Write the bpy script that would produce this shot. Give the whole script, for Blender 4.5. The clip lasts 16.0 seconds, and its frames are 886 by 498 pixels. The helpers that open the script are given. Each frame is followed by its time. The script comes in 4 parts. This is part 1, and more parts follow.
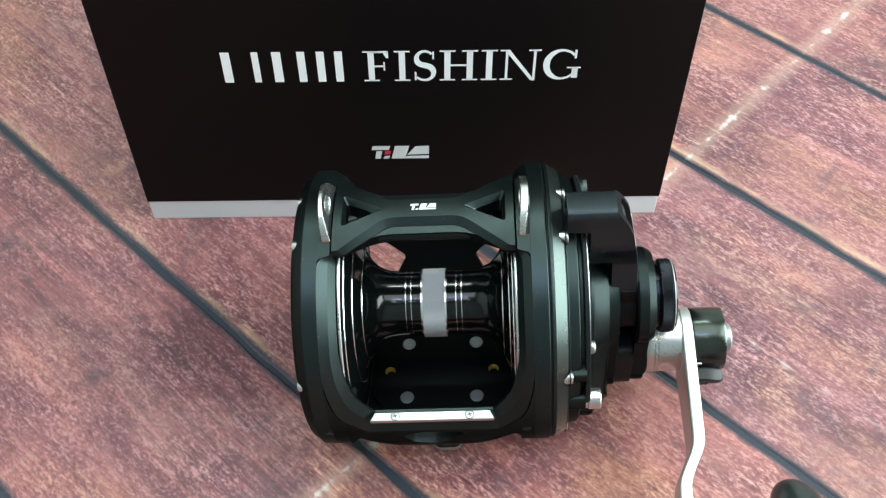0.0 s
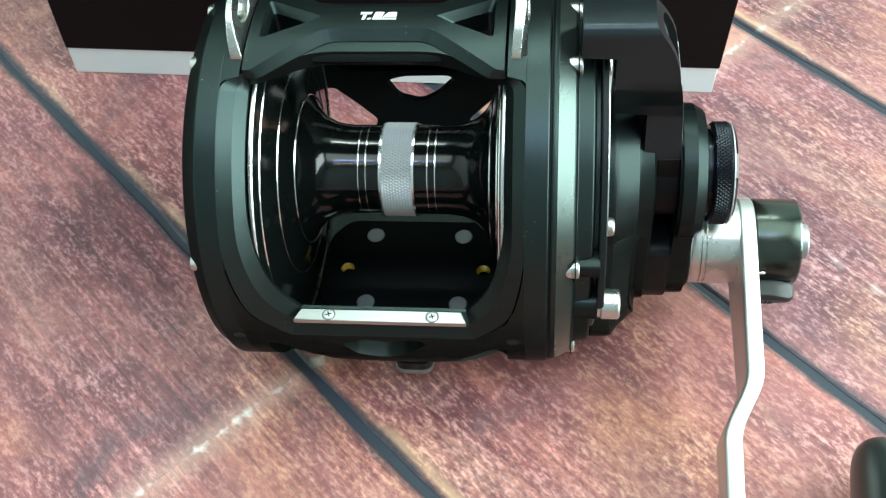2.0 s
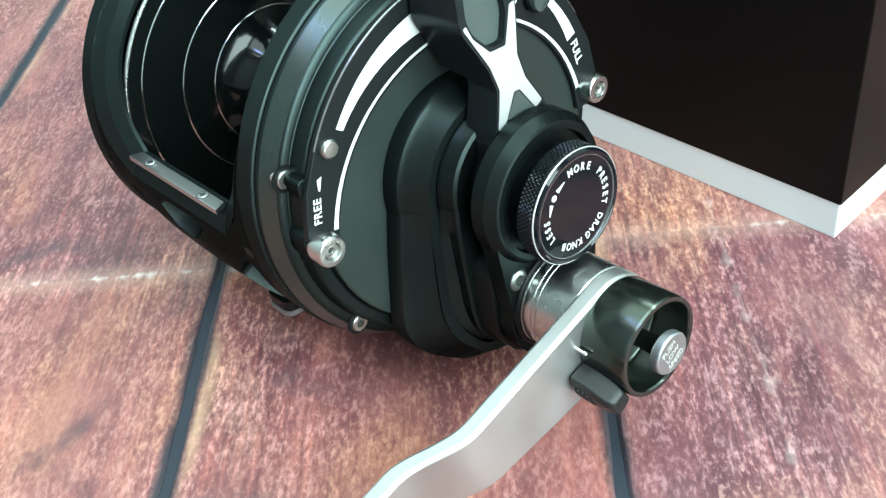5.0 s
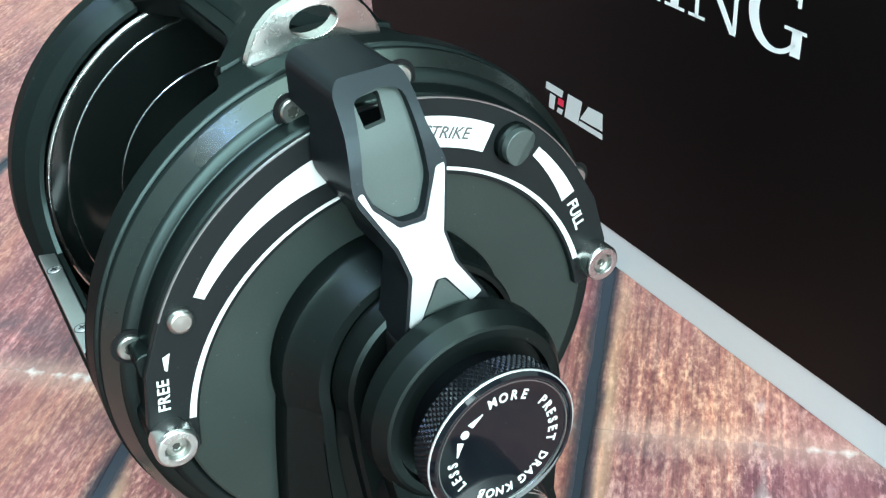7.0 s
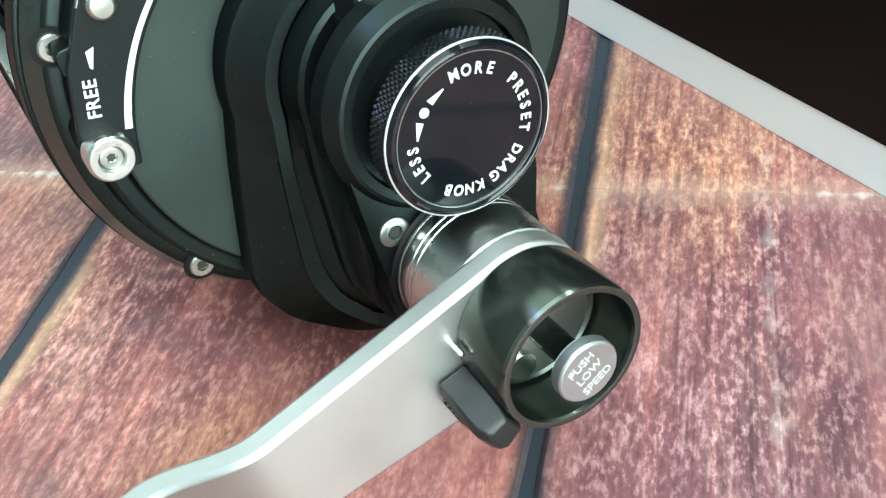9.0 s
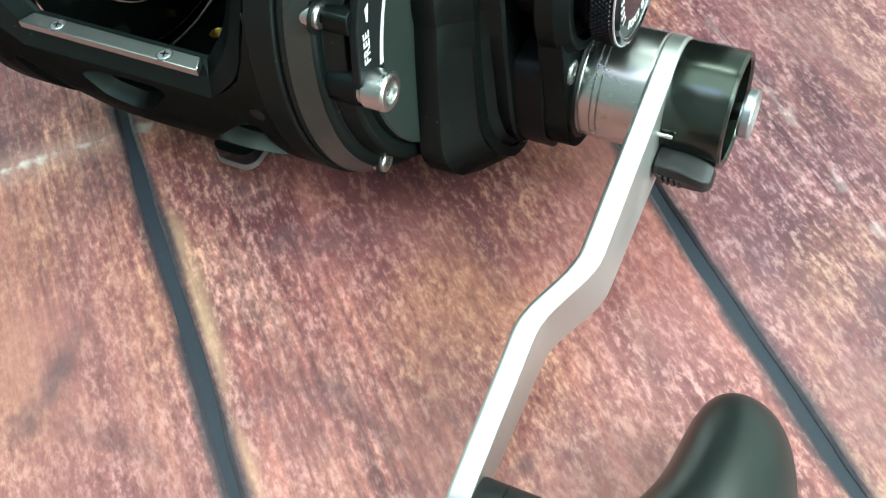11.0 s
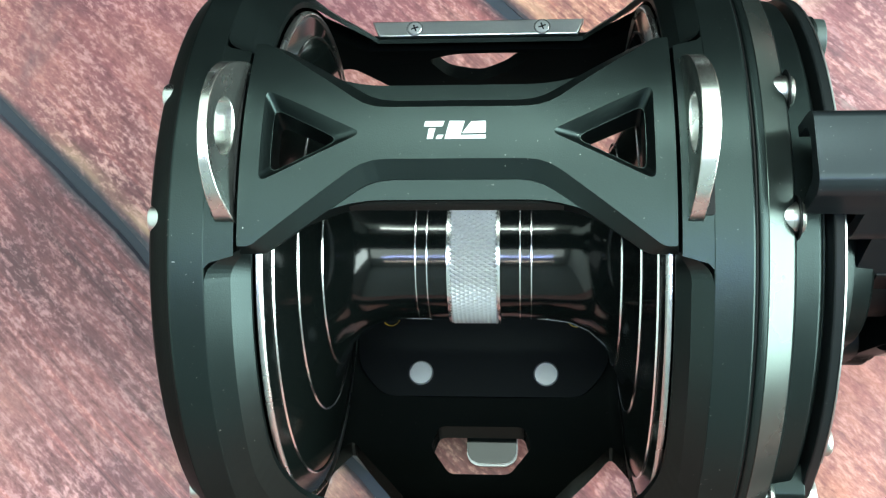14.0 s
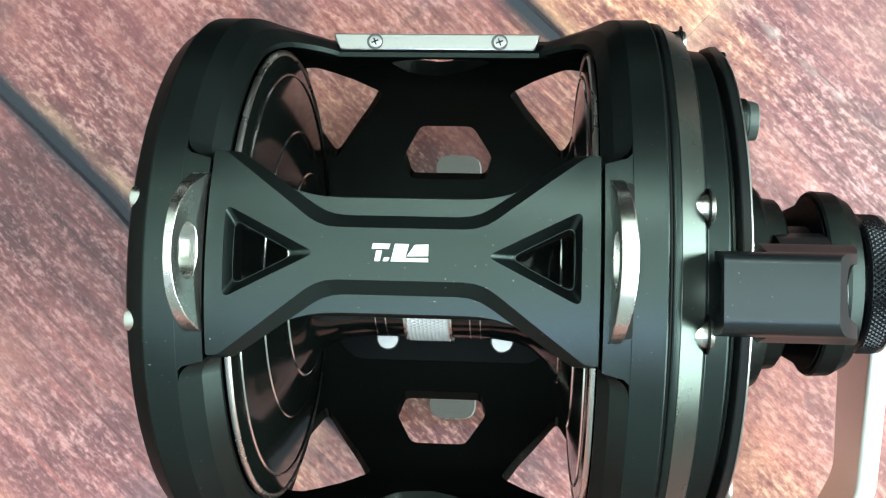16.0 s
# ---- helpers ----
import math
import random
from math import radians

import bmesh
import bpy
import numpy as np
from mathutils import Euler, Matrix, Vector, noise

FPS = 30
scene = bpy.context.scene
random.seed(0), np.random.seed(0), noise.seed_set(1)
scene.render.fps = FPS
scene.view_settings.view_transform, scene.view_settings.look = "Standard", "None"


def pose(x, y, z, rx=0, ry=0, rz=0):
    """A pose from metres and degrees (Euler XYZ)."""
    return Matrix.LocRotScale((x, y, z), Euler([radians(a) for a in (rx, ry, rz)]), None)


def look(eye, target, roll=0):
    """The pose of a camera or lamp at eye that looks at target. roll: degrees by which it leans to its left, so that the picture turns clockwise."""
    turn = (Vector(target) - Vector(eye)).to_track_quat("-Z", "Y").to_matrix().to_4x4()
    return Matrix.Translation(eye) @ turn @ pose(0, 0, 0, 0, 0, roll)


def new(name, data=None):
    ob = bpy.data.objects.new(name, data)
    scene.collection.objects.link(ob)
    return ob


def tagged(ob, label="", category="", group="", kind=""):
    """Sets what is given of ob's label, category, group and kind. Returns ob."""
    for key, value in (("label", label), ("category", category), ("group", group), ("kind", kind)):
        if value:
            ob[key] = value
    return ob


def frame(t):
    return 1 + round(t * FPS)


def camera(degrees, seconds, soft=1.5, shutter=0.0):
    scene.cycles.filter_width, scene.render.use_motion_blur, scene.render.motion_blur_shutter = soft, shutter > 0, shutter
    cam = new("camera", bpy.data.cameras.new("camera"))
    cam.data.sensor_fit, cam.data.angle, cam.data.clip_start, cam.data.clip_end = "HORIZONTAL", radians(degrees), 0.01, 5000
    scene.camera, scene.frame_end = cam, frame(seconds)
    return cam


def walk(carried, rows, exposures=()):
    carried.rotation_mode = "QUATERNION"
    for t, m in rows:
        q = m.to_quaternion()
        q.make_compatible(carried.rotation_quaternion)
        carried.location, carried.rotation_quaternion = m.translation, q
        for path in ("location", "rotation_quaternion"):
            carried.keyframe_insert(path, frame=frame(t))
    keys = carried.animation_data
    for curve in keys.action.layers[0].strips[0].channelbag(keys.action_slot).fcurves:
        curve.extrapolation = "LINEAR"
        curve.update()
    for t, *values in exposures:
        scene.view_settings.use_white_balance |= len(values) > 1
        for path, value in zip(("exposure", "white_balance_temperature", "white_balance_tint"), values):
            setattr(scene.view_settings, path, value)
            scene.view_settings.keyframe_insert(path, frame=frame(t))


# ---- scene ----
# The camera: a phone held in the hand, going round a fishing reel on wooden boards.
cam = camera(46.3, 16.0, soft=1.3)
EXPOSURE = [(0, 0.33, 6550, 11), (1.0, 0.46, 6350, 2), (2.5, 0.66, 6450, 1), (3.2, 0.70, 6400, 1), (5.3, 0.57, 6150, 2), (7.5, 0.62, 6050, 3), (8.0, 0.66, 6100, 3), (9.2, 0.58, 6450, 3),
            (11.3, 0.38, 6450, 1), (12.0, 0.26, 6350, 1), (12.5, 0.46, 6500, 0), (13.0, 0.56, 6400, 3), (13.5, 0.76, 6100, -2), (14.5, 1.10, 6800, 7), (15.0, 1.06, 6800, 6), (15.5, 0.98, 6700, 3), (16.0, 0.84, 6800, 6)]
PATH = [
    (0, (0.0153, 0.0035, 0.3855), (-0.0125, 1.2675, -1.1642), 0.02),
    (0.5, (0.0165, 0.0134, 0.3653), (-0.0070, 1.2589, -1.1993), 0.54),
    (1, (0.0242, 0.0286, 0.3398), (-0.0082, 1.2494, -1.2440), 0.47),
    (1.5, (0.0338, 0.0445, 0.3093), (-0.0251, 1.2433, -1.2905), 0.44),
    (2, (0.0389, 0.0480, 0.2798), (-0.0861, 1.2526, -1.3119), -0.75),
    (2.5, (0.0531, 0.0462, 0.2657), (-0.1978, 1.2896, -1.2807), -3.45),
    (3, (0.0795, 0.0473, 0.2666), (-0.3377, 1.2821, -1.2503), -4.12),
    (3.2, (0.0988, 0.0528, 0.2596), (-0.3774, 1.2709, -1.2535), -3.59),
    (5.3, (0.2386, 0.1236, 0.2003), (-1.0991, 1.0192, -0.9865), -7.35),
    (5.5, (0.2426, 0.1344, 0.1977), (-1.1457, 1.0028, -0.9505), -6.90),
    (6, (0.2393, 0.1561, 0.1895), (-1.2047, 0.9674, -0.9315), -6.00),
    (6.5, (0.2232, 0.1757, 0.1874), (-1.2262, 0.9373, -0.9611), -5.75),
    (7, (0.2025, 0.1886, 0.1895), (-1.2496, 0.8953, -0.9903), -5.92),
    (7.5, (0.1838, 0.2029, 0.1844), (-1.2602, 0.8604, -1.0333), -6.49),
    (8, (0.1869, 0.2017, 0.1752), (-1.2421, 0.8223, -1.0790), -7.65),
    (8.5, (0.2000, 0.1953, 0.1591), (-1.2047, 0.8037, -1.1280), -8.73),
    (9, (0.2117, 0.1889, 0.1492), (-1.1720, 0.8016, -1.1584), -9.64),
    (9.2, (0.2138, 0.1862, 0.1470), (-1.1648, 0.8064, -1.1625), -9.97),
    (11.3, (0.1233, 0.0743, 0.2170), (-0.3025, 1.0769, -1.4600), -3.95),
    (11.5, (0.1131, 0.0643, 0.2293), (-0.2395, 1.0719, -1.4620), -3.95),
    (12, (0.0839, 0.0250, 0.2491), (-0.1747, 1.0787, -1.4310), -6.30),
    (12.5, (0.0157, 0.0454, 0.2654), (-0.0983, 1.1084, -1.4249), -4.56),
    (13, (0.0036, 0.0846, 0.2752), (-0.0591, 1.0947, -1.4499), -3.10),
    (13.5, (0.0112, 0.1432, 0.2659), (-0.0332, 0.9782, -1.5509), -2.14),
    (14, (0.0054, 0.1852, 0.2508), (-0.0428, 0.7775, -1.6589), -2.55),
    (14.5, (0.0052, 0.2082, 0.2427), (-0.0397, 0.5702, -1.7237), -4.39),
    (15, (0.0089, 0.2225, 0.2506), (-0.0327, 0.4485, -1.7362), -8.01),
    (15.5, (0.0199, 0.2338, 0.2669), (-0.0213, 0.3749, -1.7277), -14.06),
    (16, (0.0118, 0.2401, 0.2763), (-0.0128, 0.3353, -1.7213), -12.23),
]
walk(cam, [(t, look(eye, target, roll)) for t, eye, target, roll in PATH], exposures=EXPOSURE)

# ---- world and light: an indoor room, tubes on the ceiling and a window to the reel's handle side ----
world = bpy.data.worlds.new("room_air")
scene.world = world
world.use_nodes = True
world.node_tree.nodes["Background"].inputs[0].default_value = (0.80, 0.90, 1.0, 1)
world.node_tree.nodes["Background"].inputs[1].default_value = 0.065


def area_lamp(name, eye, target, size_x, size_y, watts, colour):
    data = bpy.data.lights.new(name, "AREA")
    data.shape, data.size, data.size_y = "RECTANGLE", size_x, size_y
    data.energy, data.color = watts, colour
    ob = new(name, data)
    ob.matrix_world = look(eye, target)
    return ob


area_lamp("ceiling_tube_front", (-0.05, -0.60, 2.3), (-0.05, -0.60, 0), 1.2, 0.030, 9.5, (0.36, 0.46, 1.0))
area_lamp("ceiling_tube_far", (-0.05, -0.98, 2.3), (-0.05, -0.98, 0), 1.2, 0.02, 3, (1.0, 0.92, 0.78))
area_lamp("ceiling_tube_back", (-0.05, 1.36, 2.15), (-0.05, 0.42, 0), 1.2, 0.10, 12, (0.88, 1.0, 0.95))
area_lamp("ceiling_panel", (0.05, 0.10, 2.36), (0.05, 0.10, 0), 2.3, 1.6, 31, (0.86, 1.0, 0.95))
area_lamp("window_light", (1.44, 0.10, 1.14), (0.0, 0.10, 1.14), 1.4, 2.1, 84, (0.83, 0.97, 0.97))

# ---- materials ----
MATS = {}


def mat_base(name):
    m = bpy.data.materials.new(name)
    m.use_nodes = True
    nt = m.node_tree
    b = nt.nodes["Principled BSDF"]
    MATS[name] = m
    return m, nt, b


def node(nt, kind, **values):
    n = nt.nodes.new(kind)
    for key, value in values.items():
        n.inputs[key].default_value = value
    return n


def math_node(nt, op, a, b=None, clamp=False):
    n = nt.nodes.new("ShaderNodeMath")
    n.operation, n.use_clamp = op, clamp
    for i, v in enumerate((a, b)):
        if v is None:
            continue
        if isinstance(v, (int, float)):
            n.inputs[i].default_value = v
        else:
            nt.links.new(v, n.inputs[i])
    return n.outputs[0]


def ramp(nt, fac, stops, ease=False):
    n = nt.nodes.new("ShaderNodeValToRGB")
    n.color_ramp.interpolation = "EASE" if ease else "LINEAR"
    els = n.color_ramp.elements
    while len(els) < len(stops):
        els.new(0.5)
    for e, (p, c) in zip(els, stops):
        e.position = p
        e.color = (*c, 1) if not isinstance(c, (int, float)) else (c, c, c, 1)
    nt.links.new(fac, n.inputs[0])
    return n.outputs[0]


def mix_col(nt, fac, a, b, mode="MIX"):
    n = nt.nodes.new("ShaderNodeMix")
    n.data_type, n.blend_type = "RGBA", mode
    for sock, v in ((n.inputs[0], fac), (n.inputs[6], a), (n.inputs[7], b)):
        if isinstance(v, (int, float)):
            sock.default_value = v
        elif isinstance(v, tuple):
            sock.default_value = (*v, 1)
        else:
            nt.links.new(v, sock)
    return n.outputs[2]


def noise_tex(nt, vec, scale, detail=3.0, rough=0.55, distort=0.0):
    n = node(nt, "ShaderNodeTexNoise", Scale=scale, Detail=detail, Roughness=rough, Distortion=distort)
    if vec is not None:
        nt.links.new(vec, n.inputs["Vector"])
    return n.outputs["Fac"]


def bump(nt, b, height, strength, distance):
    n = node(nt, "ShaderNodeBump", Strength=strength, Distance=distance)
    nt.links.new(height, n.inputs["Height"])
    nt.links.new(n.outputs[0], b.inputs["Normal"])


def surface(name, colour, rough, metal=0.0, vary=0.12, grain=2500.0, grain_bump=0.0, blotch=60.0, dust=0.0, spec=0.5, stretch=None, coat=0.0, edge=1.0):
    """A painted, anodised or bare surface with fine grain and broad blotches in colour and gloss."""
    m, nt, b = mat_base(name)
    co = nt.nodes.new("ShaderNodeTexCoord").outputs["Object"]
    if stretch:
        mp = nt.nodes.new("ShaderNodeMapping")
        mp.inputs["Scale"].default_value = stretch
        nt.links.new(co, mp.inputs[0])
        fine_co = mp.outputs[0]
    else:
        fine_co = co
    fine, broad = noise_tex(nt, fine_co, grain, 2.0), noise_tex(nt, co, blotch, 4.0)
    k = math_node(nt, "ADD", math_node(nt, "MULTIPLY", fine, vary), math_node(nt, "MULTIPLY", broad, vary * 1.4))
    k = math_node(nt, "ADD", k, 1.0 - vary * 1.2)
    col = mix_col(nt, 1.0, colour, k, "MULTIPLY")
    r = math_node(nt, "ADD", math_node(nt, "MULTIPLY", broad, rough * 0.35), rough * 0.82)
    if dust:
        spots = ramp(nt, noise_tex(nt, co, 1700.0, 1.0), [(0.765, 0.0), (0.80, 1.0)])
        gate = ramp(nt, noise_tex(nt, co, 45.0, 2.0), [(0.45, 0.0), (0.65, 1.0)])
        f = math_node(nt, "MULTIPLY", math_node(nt, "MULTIPLY", spots, gate), dust)
        col = mix_col(nt, f, col, (0.55, 0.55, 0.52))
    nt.links.new(col, b.inputs["Base Color"])
    nt.links.new(r, b.inputs["Roughness"])
    b.inputs["Metallic"].default_value = metal
    b.inputs["Specular IOR Level"].default_value = spec
    b.inputs["Coat Weight"].default_value = coat
    b.inputs["Specular Tint"].default_value = (edge, edge, edge, 1)
    if grain_bump:
        bump(nt, b, fine, grain_bump, 0.00008)
    return m


anodised = surface("black_anodised", (0.027, 0.0375, 0.0365), 0.34, 0.9, grain=4200, grain_bump=0.25, dust=0.55, edge=0.35)
shell_black = surface("dark_satin_shell", (0.026, 0.032, 0.030), 0.42, 0.95, grain=4200, grain_bump=0.25, dust=0.4, edge=0.3)
lever_black = surface("black_lever_finish", (0.029, 0.036, 0.040), 0.30, 0.75, grain=4200, grain_bump=0.12, dust=0.5, edge=0.35)
anodised_soft = surface("black_satin", (0.0185, 0.025, 0.0242), 0.34, 0.85, grain=4200, grain_bump=0.25, dust=0.45, edge=0.3)
face_grey = surface("satin_dark_face", (0.038, 0.052, 0.047), 0.38, 0.6, grain=3000, grain_bump=0.12, vary=0.22, blotch=45, dust=0.4, edge=0.5)
plate_grey = surface("satin_dark_grey", (0.058, 0.075, 0.071), 0.42, 0.35, grain=3000, grain_bump=0.15, vary=0.2, blotch=45, dust=0.35, spec=0.4)
# lighter than the anodised ring: window reflection on the chamfer, put into the colour
glint_grey = surface("chamfer_glint_grey", (0.070, 0.089, 0.082), 0.28, 0.9, grain=3000, grain_bump=0.12, blotch=45, dust=0.3)
gloss_black = surface("gloss_black_spool", (0.0032, 0.0046, 0.0042), 0.12, 0.0, vary=0.05, spec=0.40)
deep_black = surface("matt_black", (0.0038, 0.0042, 0.0045), 0.50, 0.0, vary=0.15, spec=0.16)
foot_black = surface("dull_black_plate", (0.0095, 0.0108, 0.011), 0.60, 1.0, vary=0.2, edge=0.05)
quadrant_black = surface("printed_black", (0.0085, 0.0105, 0.011), 0.40, 0.0, vary=0.1, dust=0.35, spec=0.13)
ink_grey = surface("grey_ink", (0.06, 0.063, 0.063), 0.5, 0.0, vary=0.1)
chrome = surface("polished_steel", (0.74, 0.75, 0.73), 0.10, 1.0, vary=0.05)
lug_steel = surface("buffed_steel", (0.62, 0.64, 0.61), 0.27, 1.0, vary=0.10, blotch=160)
silver = surface("satin_aluminium", (0.55, 0.565, 0.55), 0.28, 1.0, vary=0.08, grain=1800, grain_bump=0.08)
plate_steel = surface("satin_steel_plate", (0.37, 0.39, 0.39), 0.32, 1.0, vary=0.10, grain=1400, grain_bump=0.08)
brushed = surface("brushed_aluminium", (0.58, 0.59, 0.575), 0.46, 1.0, vary=0.10, grain=900, grain_bump=0.10, stretch=(1, 1, 12))
cut_edge = surface("bright_cut_edge", (0.82, 0.83, 0.82), 0.22, 1.0, vary=0.05)
steel_disc = surface("grey_steel", (0.42, 0.44, 0.45), 0.38, 0.9, vary=0.12)
socket_dark = surface("dark_socket", (0.045, 0.048, 0.042), 0.5, 0.6, vary=0.2)
screw_grey = surface("screw_steel", (0.40, 0.42, 0.39), 0.34, 1.0, vary=0.12)
brass = surface("brass", (0.80, 0.60, 0.16), 0.34, 1.0, vary=0.2)
knurl_silver = surface("matt_silver_knurl", (0.56, 0.57, 0.57), 0.48, 0.75, vary=0.06)
bare_silver = surface("blasted_silver", (0.56, 0.58, 0.58), 0.46, 0.75, vary=0.05, grain=2500, grain_bump=0.15)
white_print = surface("white_print", (0.57, 0.59, 0.575), 0.45, 0.0, vary=0.05)
card_print = surface("white_card_print", (0.84, 0.85, 0.84), 0.5, 0.0, vary=0.05)
grey_print = surface("light_grey_print", (0.62, 0.63, 0.62), 0.5, 0.0, vary=0.06)
red_print = surface("red_print", (0.65, 0.02, 0.06), 0.45, 0.0, vary=0.05)
knob_blue = surface("blue_black_knurl", (0.012, 0.0145, 0.0185), 0.28, 0.8, vary=0.1)
face_black = surface("gloss_black_face", (0.0035, 0.0045, 0.0065), 0.08, 0.0, vary=0.04, dust=0.25, spec=0.38)
cup_metal = surface("dark_gunmetal", (0.050, 0.060, 0.052), 0.22, 0.9, vary=0.08)
rim_metal = surface("worn_gunmetal", (0.11, 0.125, 0.115), 0.20, 0.95, vary=0.10)
cap_ink = surface("pale_grey_ink", (0.50, 0.50, 0.47), 0.5, 0.3, vary=0.15)
rubber = surface("dark_grip_rubber", (0.011, 0.016, 0.0145), 0.31, 0.0, vary=0.1, grain=2600, grain_bump=0.2, spec=0.62)
plastic = surface("black_plastic", (0.010, 0.011, 0.011), 0.38, 0.0, vary=0.1, spec=0.35)
box_black = surface("matt_black_card", (0.0046, 0.0034, 0.0034), 0.44, 0.0, vary=0.25, grain=1500, blotch=14, spec=0.11)
box_white = surface("white_card", (0.62, 0.64, 0.64), 0.55, 0.0, vary=0.05, grain=1500, blotch=20)
# unseen room surfaces: these two tones set the fill and the reflected sheen
plaster = surface("low_bounce_plaster", (0.20, 0.225, 0.22), 0.8, 0.0, vary=0.08, grain=120, blotch=3)
bounce_plaster = surface("bounce_plaster", (0.50, 0.55, 0.52), 0.8, 0.0, vary=0.06, grain=120, blotch=3)

PLANK, PLANK_START, JOINT = 0.1144, 0.0270, -0.156   # board width, first gap and end joint, along the boards' own axes
BOARD_TURN = -42.0


def board_wood():
    """Rough-sawn red-brown boards: mauve, pink and tan patches, fine broken fibre along the grain, a chipped white end joint."""
    m, nt, b = mat_base("rustic_red_wood")
    pos = nt.nodes.new("ShaderNodeNewGeometry").outputs["Position"]
    turn = nt.nodes.new("ShaderNodeMapping")
    turn.inputs["Rotation"].default_value = (0, 0, radians(-BOARD_TURN))
    nt.links.new(pos, turn.inputs[0])
    co = turn.outputs[0]
    sep = nt.nodes.new("ShaderNodeSeparateXYZ")
    nt.links.new(co, sep.inputs[0])
    u, v = sep.outputs[0], sep.outputs[1]

    def stretched(sx, sy, shift):
        mp = nt.nodes.new("ShaderNodeMapping")
        mp.inputs["Scale"].default_value = (sx, sy, 1)
        mp.inputs["Location"].default_value = (shift, shift * 0.7, 0)
        nt.links.new(co, mp.inputs[0])
        return mp.outputs[0]

    def field(sx, sy, shift, detail=3.0, rough=0.55, distort=0.0):
        return noise_tex(nt, stretched(sx, sy, shift), 1.0, detail, rough, distort)

    info = nt.nodes.new("ShaderNodeObjectInfo")
    # broad patches of mauve, pink and tan
    patches = math_node(nt, "ADD", field(13.0, 26.0, 3.1, 5.0, 0.62, 0.5), math_node(nt, "MULTIPLY", math_node(nt, "SUBTRACT", info.outputs["Random"], 0.5), 0.10))
    col = ramp(nt, patches, [(0.30, (0.110, 0.046, 0.056)), (0.43, (0.205, 0.092, 0.096)), (0.55, (0.300, 0.145, 0.136)), (0.72, (0.400, 0.222, 0.180))])
    warm = field(9.0, 17.0, 51.0, 4.0, 0.6, 0.4)
    col = mix_col(nt, ramp(nt, warm, [(0.53, 0.0), (0.69, 0.56)]), col, (0.420, 0.225, 0.145))
    col = mix_col(nt, ramp(nt, warm, [(0.32, 0.50), (0.45, 0.0)]), col, (0.170, 0.070, 0.092))
    pale = field(14.0, 30.0, 81.0, 4.0, 0.6, 0.6)
    col = mix_col(nt, ramp(nt, pale, [(0.58, 0.0), (0.74, 0.40)]), col, (0.470, 0.335, 0.270))
    # soft bands along the grain
    streak = field(7.0, 120.0, 7.7, 5.0, 0.62, 0.4)
    col = mix_col(nt, 0.42, col, ramp(nt, streak, [(0.30, (0.26, 0.21, 0.23)), (0.50, (0.50, 0.49, 0.48)), (0.70, (0.86, 0.76, 0.66))]), "OVERLAY")
    # broken fibre, coarse and fine, lying along the boards
    coarse = field(125.0, 350.0, 1.3, 3.0, 0.60, 0.3)
    fine = field(420.0, 820.0, 14.0, 3.0, 0.65, 0.2)
    fleck = math_node(nt, "ADD", math_node(nt, "MULTIPLY", coarse, 0.45), math_node(nt, "MULTIPLY", fine, 0.55))
    rough_here = ramp(nt, field(15.0, 22.0, 9.0, 3.0, 0.6), [(0.34, 0.25), (0.62, 1.0)])
    light = math_node(nt, "MULTIPLY", ramp(nt, fleck, [(0.495, 0.0), (0.615, 0.76)]), rough_here)
    fibre = mix_col(nt, ramp(nt, warm, [(0.46, 0.0), (0.62, 1.0)]), (0.640, 0.405, 0.390), (0.690, 0.465, 0.320))
    col = mix_col(nt, light, col, fibre)
    dark = math_node(nt, "MULTIPLY", ramp(nt, fleck, [(0.375, 0.76), (0.490, 0.0)]), rough_here)
    col = mix_col(nt, dark, col, (0.100, 0.030, 0.038))
    # long hair scratches, and faint saw lines across the board in places
    scratch = field(16.0, 640.0, 17.0, 3.0, 0.6, 0.2)
    scratch_here = ramp(nt, field(8.0, 14.0, 45.0, 2.0), [(0.44, 0.10), (0.60, 0.75)])
    col = mix_col(nt, scratch_here, col, ramp(nt, scratch, [(0.34, (0.20, 0.18, 0.20)), (0.47, (0.50, 0.50, 0.50)), (0.55, (0.50, 0.50, 0.50)), (0.68, (0.86, 0.78, 0.70))]), "OVERLAY")
    saw = field(330.0, 12.0, 4.4, 3.0, 0.6, 0.2)
    saw_here = ramp(nt, field(9.0, 9.0, 21.0, 2.0), [(0.54, 0.0), (0.68, 0.34)])
    col = mix_col(nt, saw_here, col, ramp(nt, saw, [(0.36, (0.26, 0.24, 0.26)), (0.50, (0.50, 0.50, 0.50)), (0.66, (0.78, 0.70, 0.66))]), "OVERLAY")
    # bruises of grey-violet
    bruise = ramp(nt, field(30.0, 26.0, 33.0, 4.0, 0.6, 0.6), [(0.565, 0.0), (0.72, 0.70)])
    col = mix_col(nt, bruise, col, (0.078, 0.056, 0.070))
    col = mix_col(nt, 1.0, col, info.outputs["Color"], "MULTIPLY")
    col = mix_col(nt, 1.0, col, (0.955, 0.82, 0.825), "MULTIPLY")
    # tan wear along the far edge of each gap
    row = math_node(nt, "FRACT", math_node(nt, "DIVIDE", math_node(nt, "SUBTRACT", v, PLANK_START), PLANK))
    wear = ramp(nt, row, [(0.022, 0.0), (0.034, 0.9), (0.048, 0.6), (0.070, 0.0)])
    worn = ramp(nt, field(22.0, 60.0, 5.5), [(0.46, 0.0), (0.64, 0.75)])
    col = mix_col(nt, math_node(nt, "MULTIPLY", wear, worn), col, (0.56, 0.36, 0.22))
